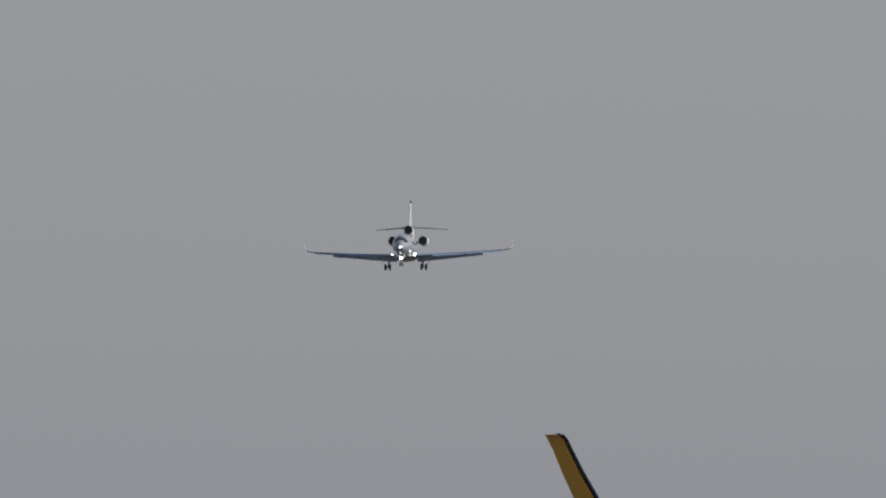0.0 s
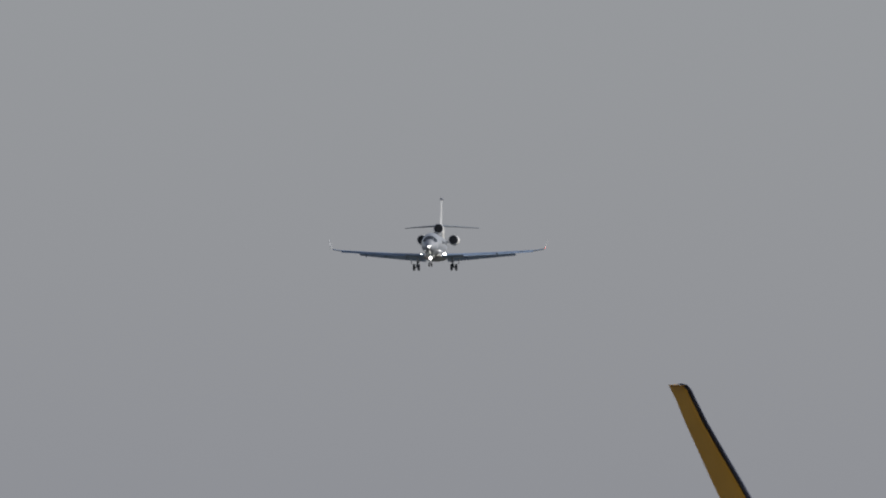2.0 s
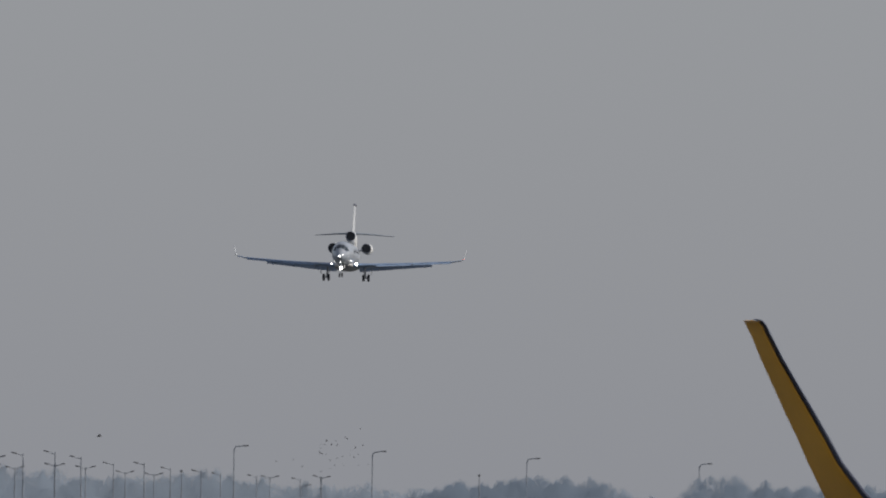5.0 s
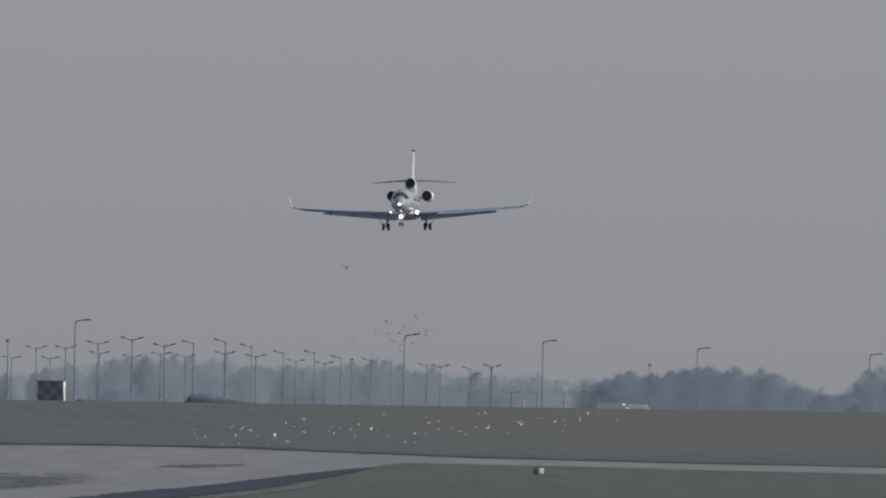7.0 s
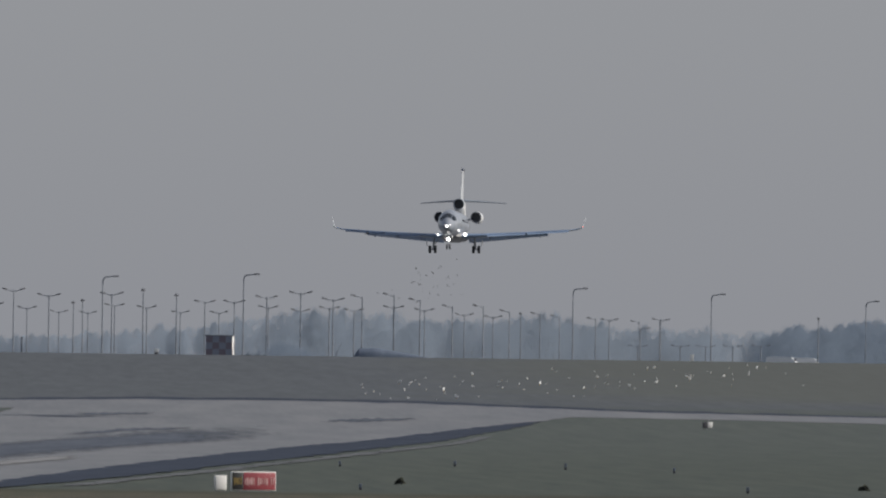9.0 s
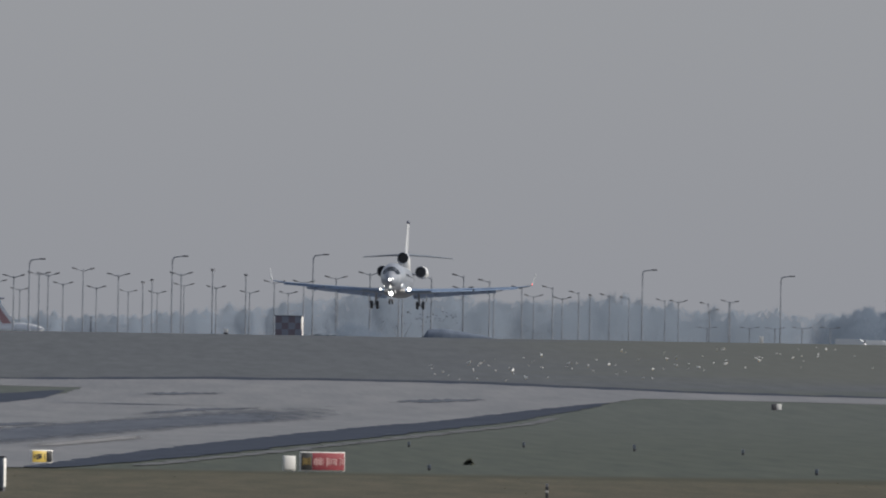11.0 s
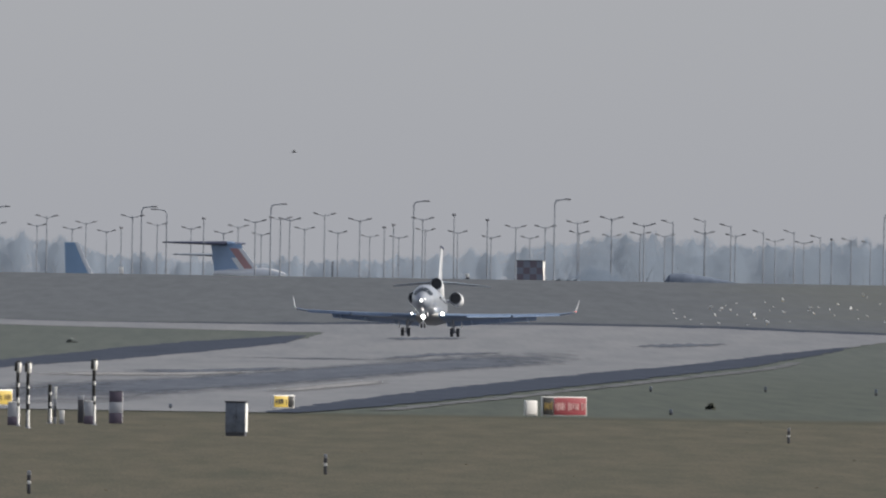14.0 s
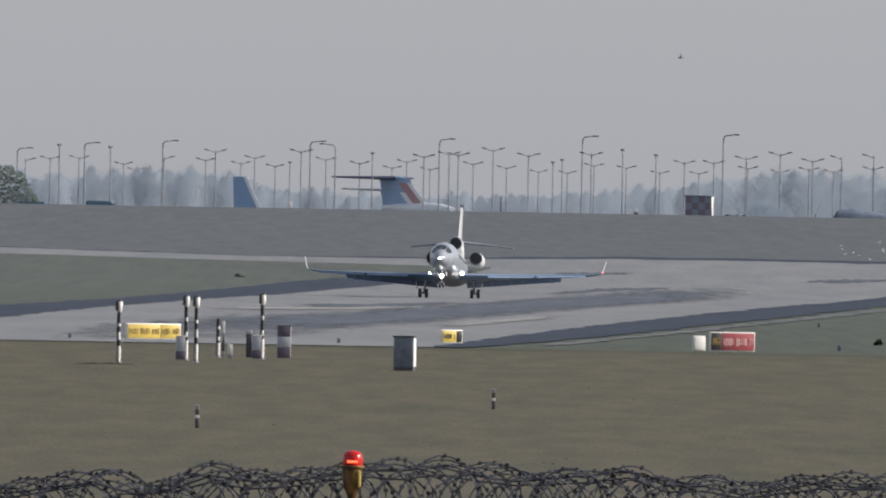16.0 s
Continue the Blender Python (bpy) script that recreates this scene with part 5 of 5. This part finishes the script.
def fence():
    z0 = lie(FENCE_Y)
    top = z0 + 2.55
    ob = thing("security_fence", Matrix.Translation((0, FENCE_Y, 0)), "steel security fence topped with tangled razor wire coils", "fence")
    for k in range(-5, 6):
        part("post", rod(bmesh.new(), (k * 2.5, 0, z0), (k * 2.5, 0, top + 0.02), 0.035), STEEL, ob)
    for z in (0.1, 1.3, 2.5):
        part("line_wire", rod(bmesh.new(), (-12.5, -0.04, z0 + z), (12.5, -0.04, z0 + z), 0.006, None, 5), STEEL, ob)
    bm = bmesh.new()
    for k in range(-250, 250, 2):
        x = k * 0.05
        rod(bm, (x, -0.05, z0 + 0.1), (x + 0.05, -0.05, z0 + 2.5), 0.003, None, 3)
    tagged(part("mesh_wires", bm, STEEL, ob), kind="stuff")
    rnd = random.Random(11)

    slump = [(-2.89, 3.97), (-2.59, 4.04), (-2.15, 4.1), (-1.98, 4.01), (-1.87, 3.98), (-1.63, 4.11), (-1.46, 4.14), (-1.29, 4.1), (-1.11, 4.08), (-0.73, 4.13), (-0.36, 4.18), (-0.19, 4.14), (-0.01, 4.19), (0.16, 4.13), (0.4, 4.18), (0.55, 4.1), (0.77, 4.14), (0.94, 4.16), (1.07, 4.12), (1.26, 4.18), (1.41, 4.12), (1.52, 4.1), (1.74, 4.12), (1.98, 4.07), (2.11, 4.07), (2.34, 4.12), (2.6, 4.15), (2.76, 4.13), (2.94, 4.14)]

    def coil(x0, x1, pitch, radius, drop, yc, seed, sag):
        """One concertina coil: a leaning, uneven helix of tape with barbs, slumped here and there."""
        r = random.Random(seed)
        bm = bmesh.new()
        pts, n = [], 26
        loops = int((x1 - x0) / pitch)
        for q in range(loops * n):
            l, a = q / n, 2 * math.pi * q / n
            x = x0 + pitch * l
            w1, w2 = noise.noise((l * 0.45, seed * 7.1, 0.0)), noise.noise((l * 0.31, seed * 3.7, 5.0))
            rr = radius * (1 + 0.2 * w1)
            pts.append(Vector((x + rr * 0.92 * math.sin(a) + 0.10 * w2, yc + rr * (0.45 + 0.4 * w2) * math.sin(a + 0.6), np.interp(x, [p[0] for p in slump], [p[1] for p in slump]) - drop - rr + rr * math.cos(a) + sag * w2)))
        for a, b in zip(pts, pts[1:]):
            if (b - a).length < 0.4:
                rod(bm, a, b, 0.0048, None, 4)
        for j in range(0, len(pts) - 1):
            a, b = pts[j], pts[j + 1]
            t = (b - a).normalized()
            q = t.cross(Vector((r.gauss(0, 1), r.gauss(0, 1), r.gauss(0, 1)))).normalized()
            for s in (-1, 1):
                vs = [bm.verts.new(p) for p in (a - t * 0.011 + q * s * 0.003, a + t * 0.011 + q * s * 0.003, a + t * 0.015 + q * s * 0.016, a - t * 0.009 + q * s * 0.014)]
                bm.faces.new(vs)
        part("razor_coil", bm, WIRE, ob, "coil of dark razor wire with barbs", False)

    coil(-9, 9, 0.13, 0.26, 0.02, 0.0, 1, 0.03)
    coil(-9, 9, 0.18, 0.34, 0.07, 0.22, 2, 0.06)
    coil(-9, 9, 0.22, 0.22, 0.05, -0.2, 3, 0.06)
    coil(-9, 9, 0.30, 0.17, 0.0, 0.08, 4, 0.05)
    for y, z, s in ((0.0, -0.11, 1.0), (0.1, -0.08, 2.3)):
        bm = bmesh.new()
        ps = [(-9 + 0.25 * k, y, z + np.interp(-9 + 0.25 * k, [p[0] for p in slump], [p[1] for p in slump]) + 0.05 * noise.noise((k * 0.31, s, 0.0))) for k in range(73)]
        for p, q in zip(ps, ps[1:]):
            rod(bm, p, q, 0.006, None, 4)
        part("stay_wire", bm, WIRE, ob, "sagging stay wire", False)
    # small bright tags clipped on the wire
    for _ in range(34):
        bm = bmesh.new()
        box(bm, (rnd.uniform(-6, 8), rnd.uniform(-0.3, 0.3), rnd.uniform(3.86, 3.98)), (0.018, 0.006, 0.035), bevel=0.002)
        part("clip", bm, METAL, ob, "bright metal clip")
    return ob


fence()


def red_lamp(x, z):
    zb = lie(FENCE_Y)
    ob = thing("obstruction_lamp", Matrix.Translation((x, FENCE_Y - 0.35, 0)), "red domed obstruction lamp on a post by the fence", "warning lamp")
    part("post", rod(bmesh.new(), (0, 0, zb), (0, 0, z - 0.34), 0.03), STEEL, ob)
    base = part("base", loft([ring((0, 0, z + a), r, r, 20, "z") for a, r in ((-0.36, 0.028), (-0.30, 0.032), (-0.25, 0.055), (-0.20, 0.062), (-0.125, 0.066), (-0.115, 0.076), (-0.10, 0.076))]), BRASS, ob, "brown metal lamp base")
    part("flange", loft([ring((0, 0, z + a), r, r, 20, "z") for a, r in ((-0.115, 0.060), (-0.115, 0.083), (-0.103, 0.083), (-0.10, 0.066))]), BRASS, base)
    dome = part("dome", loft([ring((0, 0, z + a), r, r, 24, "z") for a, r in ((-0.103, 0.066), (-0.06, 0.068), (-0.035, 0.064), (-0.015, 0.050), (-0.004, 0.028), (0.0, 0.005))]), LENS, ob, "red glass dome")
    bm = bmesh.new()
    box(bm, (0, -0.066, z - 0.076), (0.070, 0.012, 0.014), bevel=0.004)
    part("light_strip", bm, REDBAR, dome, "glowing red strip")
    bm = bmesh.new()
    box(bm, (0.046, -0.045, z - 0.19), (0.02, 0.05, 0.11), bevel=0.008)
    part("clamp", bm, SIGNYEL, base, "yellow clamp")


red_lamp(-0.57, 4.235)


# ---- birds ----
def bird(name, span, up, paint, label, group):
    """A bird in flight: body, head, tail and two wings, nose along -X."""
    ob = thing(name, Matrix(), label, "bird", group)
    part("body", loft([ring((x * span, 0, 0), r * span, r * span, 8, "x") for x, r in ((-0.24, 0.01), (-0.2, 0.045), (-0.12, 0.05), (0.0, 0.075), (0.14, 0.05), (0.24, 0.012))]), paint, ob)
    part("tail", loft([foil((x * span, 0.0, 0), 0.02 * span, 0.012 * span) for x in (0.2, 0.24)]), paint, ob)
    for s in (-1, 1):
        p = [((-0.06, 0.03, 0.02), 0.17), ((-0.09, 0.25, 0.02 + up * 0.22), 0.15), ((0.0, 0.5, 0.02 + up * 0.34), 0.03)]
        rs = []
        for (x, y, z), c in p:
            rs.append([(Vector((x + q[0] * c, s * y, z + q[1] * 0.02))) * span for q in ((0, 0), (0.3, 1), (1, 0), (0.3, -0.6))])
        part("wing", loft(rs), paint, ob, "spread wing")
    return ob


def gull(m):
    ob = thing("standing_gull", m, "white gull standing on the grass", "bird", "gulls on the grass")
    part("body", loft([ring((x, 0, 0.30 + z), r, r * 1.1, 10, "x") for x, r, z in ((-0.26, 0.02, 0.08), (-0.16, 0.11, 0.05), (0.0, 0.14, 0.0), (0.18, 0.09, -0.04), (0.32, 0.02, -0.05))]), GULL, ob)
    part("head", ball(bmesh.new(), (-0.24, 0, 0.46), 0.085, u=10, v=7), GULL, ob)
    part("beak", rod(bmesh.new(), (-0.31, 0, 0.45), (-0.40, 0, 0.44), 0.02, 0.006, 6), SIGNYEL, ob)
    for s in (-1, 1):
        part("leg", rod(bmesh.new(), (0, s * 0.05, 0), (0, s * 0.05, 0.20), 0.012, None, 5), SIGNYEL, ob)
    return ob


GULLS = [(48.0, 2921, 5), (48.6, 2878, 5), (53.7, 2994, 10), (52.9, 2921, 5), (55.1, 2996, 7), (55.8, 2976, 5), (57.2, 2898, 11), (57.0, 2809, 10), (62.1, 3076, 5), (64.8, 3098, 10), (61.9, 2955, 7),
         (66.5, 3018, 7), (65.5, 2953, 5), (68.4, 2993, 7), (71.0, 3062, 7), (71.2, 3004, 10), (76.8, 3172, 7), (75.5, 2959, 7), (76.8, 2961, 7), (80.6, 3091, 7), (82.2, 3105, 8), (79.7, 3008, 7),
         (81.9, 2990, 8), (89.8, 3193, 8), (90.9, 3201, 7), (86.5, 3036, 9), (92.5, 3110, 7), (92.0, 3079, 10), (97.6, 3121, 7), (101.5, 3143, 5), (105.0, 3218, 9)]


def gulls():
    rnd = random.Random(21)
    first = None
    spots = [(x, y, 0.095 * k) for x, y, k in GULLS]
    for k in range(52):
        x = 47 + 60 * rnd.random()
        y = max(2790, min(3300, 2860 + (x - 47) * 5.2 + rnd.gauss(0, 75)))
        spots.append((x, y, rnd.uniform(0.25, 0.5)))
    for x, y, s in spots:
        m = pose(x, y, lie(y), 0, 0, rnd.uniform(0, 360))
        if first is None:
            first = ob = gull(m)
        else:
            ob = copy_thing(first, m)
        ob.scale = (s, s, s)


gulls()

FLOCK = []


def flock():
    rnd = random.Random(33)
    protos = [bird("flying_bird", 1.0, u, CROW, "small dark bird in a flock over the grass", "flock of birds") for u in (0.9, -0.5, 0.2)]
    for k in range(34):
        ob = protos[k] if k < 3 else copy_thing(protos[k % 3], Matrix())
        s = rnd.uniform(0.36, 0.62)
        ob.scale = (s, s, s)
        FLOCK.append((ob, rnd.gauss(0, 2.6), rnd.gauss(0, 30), rnd.gauss(0, 1.5), rnd.uniform(-20, 20), rnd.uniform(0, 6.28)))


flock()
LONE = bird("lone_bird", 0.68, 0.56, CROW, "single dark bird flying over the airfield", "")


# ---- what moves ----
def motions():
    # the jet: seconds, x, distance, height of the wheels, nose-up
    path = [(0.0, 122.0, 3040, 54.22, 1.5, -1.4), (0.5, 118.0, 3011, 52.15, 1.5, -0.4), (1.0, 114.1, 2982, 50.0, 1.5, 0.0), (1.5, 109.9, 2953, 48.1, 1.5, -0.6), (2.0, 106.1, 2924, 46.2, 1.5, -0.7),
            (2.5, 101.85, 2895, 44.2, 1.5, -0.2), (3.0, 97.9, 2866, 42.25, 1.5, 0.4), (3.2, 96.5, 2854, 41.6, 1.5, 0.5), (4.3, 87.2, 2791, 37.6, 1.5, 0.6), (5.5, 77.4, 2721, 33.25, 1.5, 0.55), (6.0, 73.7, 2692, 31.25, 1.5, -0.3),
            (6.5, 69.8, 2663, 29.15, 1.5, -0.5), (7.0, 66.0, 2634, 27.15, 1.5, -1.4)]
    path += [(7.5, 62.0, 2605, 25.2, 1.6, 0.4), (8.0, 58.1, 2576, 23.2, 1.6, 1.7), (8.5, 54.3, 2547, 21.0, 1.6, 0.1), (9.0, 50.65, 2518, 18.9, 1.6, -0.5), (9.2, 49.2, 2506, 18.0, 1.6, -0.4), (10.2, 41.8, 2448, 13.8, 1.7, 0.0),
             (11.3, 33.65, 2385, 9.5, 2.5, 0.4), (11.5, 32.1, 2373, 8.7, 2.7, 0.45), (12.0, 28.4, 2344, 7.0, 3.1, 0.2)]
    path += [(12.5, 24.8, 2315, 5.5, 3.5, 0.0), (13.0, 21.35, 2286, 4.35, 3.9, 0.0), (13.5, 17.8, 2258, 3.4, 4.3, 0.0), (14.0, 14.3, 2229, 2.45, 4.6, 0.0), (14.5, 10.75, 2201, 1.6, 4.9, 0.0),
             (15.0, 7.35, 2173, 0.98, 5.2, 0.0), (15.5, 3.85, 2145, 0.47, 5.4, 0.0), (16.0, 0.6, 2117, 0.09, 5.5, 0.0)]
    rows = []
    for t, x, y, z, up, bank in path:
        aspect = 4.0 + 0.9 * t / 16
        heading = -(aspect + math.degrees(math.atan2(x, y)))
        rows.append((t, pose(x, y, z) @ pose(0, 0, 0, 0, 0, heading) @ pose(0, 0, 0, -up, 0, 0) @ pose(0, 0, 0, 0, bank, 0)))
    walk(JET, rows)
    for ob, dx, dy, dz, turn, ph in FLOCK:
        rows = []
        for t, x, y, z in ((0, 132, 3290, 14.0), (3.2, 110, 3290, 14.6), (5.5, 92.5, 3290, 18.0), (7.0, 82.0, 3290, 18.0), (8.2, 71.0, 3290, 18.6), (9.2, 61.5, 3290, 18.8), (10.4, 56, 3270, 14.5), (11.2, 52, 3240, 10.0), (12.0, 50, 3500, 6.5), (16.0, 50, 3520, 6.4)):
            wob = math.sin(t * 1.7 + ph)
            low = max(0.0, 1 - max(0.0, t - 9.5) / 2.2)
            rows.append((t, pose(x + dx * (0.9 + 0.2 * wob), y + dy, z + dz * low + 0.4 * wob * low, 0, 8 * wob, turn)))
        walk(ob, rows)
    walk(LONE, [(0.0, pose(12.7, 1500, 10.5, 0, 0, 190)), (5.5, pose(30.9, 1500, 12.38, 0, 0, 190)), (6.0, pose(32.65, 1500, 13.53, 0, 20, 185)), (6.5, pose(33.9, 1500, 14.8, 0, 20, 180)), (7.0, pose(33.9, 1500, 15.5, 0, 0, 120)), (7.5, pose(33.35, 1500, 15.67, 0, 0, 60)), (8.0, pose(31.9, 1500, 15.44, 20, -20, 10)), (8.5, pose(28.85, 1500, 15.26, 20, 0, 0)), (9.0, pose(24.78, 1500, 14.66, 0, 0, 0)), (9.2, pose(23.1, 1500, 14.55, 0, 0, 0)), (10.3, pose(7.0, 1500, 14.0, 10, 0, 10)), (11.0, pose(-3.5, 1500, 13.3, 20, 0, 70)), (11.4, pose(-6.2, 1500, 13.2, 0, 0, 130)), (12.5, pose(-2.1, 1500, 13.6, 10, 0, 180)), (13.5, pose(-1.0, 1500, 14.19, -25, 0, 170)), (14.0, pose(1.04, 1500, 14.72, 0, 0, 175)), (14.5, pose(4.1, 1500, 15.21, 30, 0, 180)), (15.0, pose(7.3, 1500, 15.64, 0, 0, 180)), (15.5, pose(11.02, 1500, 15.96, 20, 0, 185)), (16.0, pose(14.45, 1500, 16.75, -20, 0, 180))])


motions()
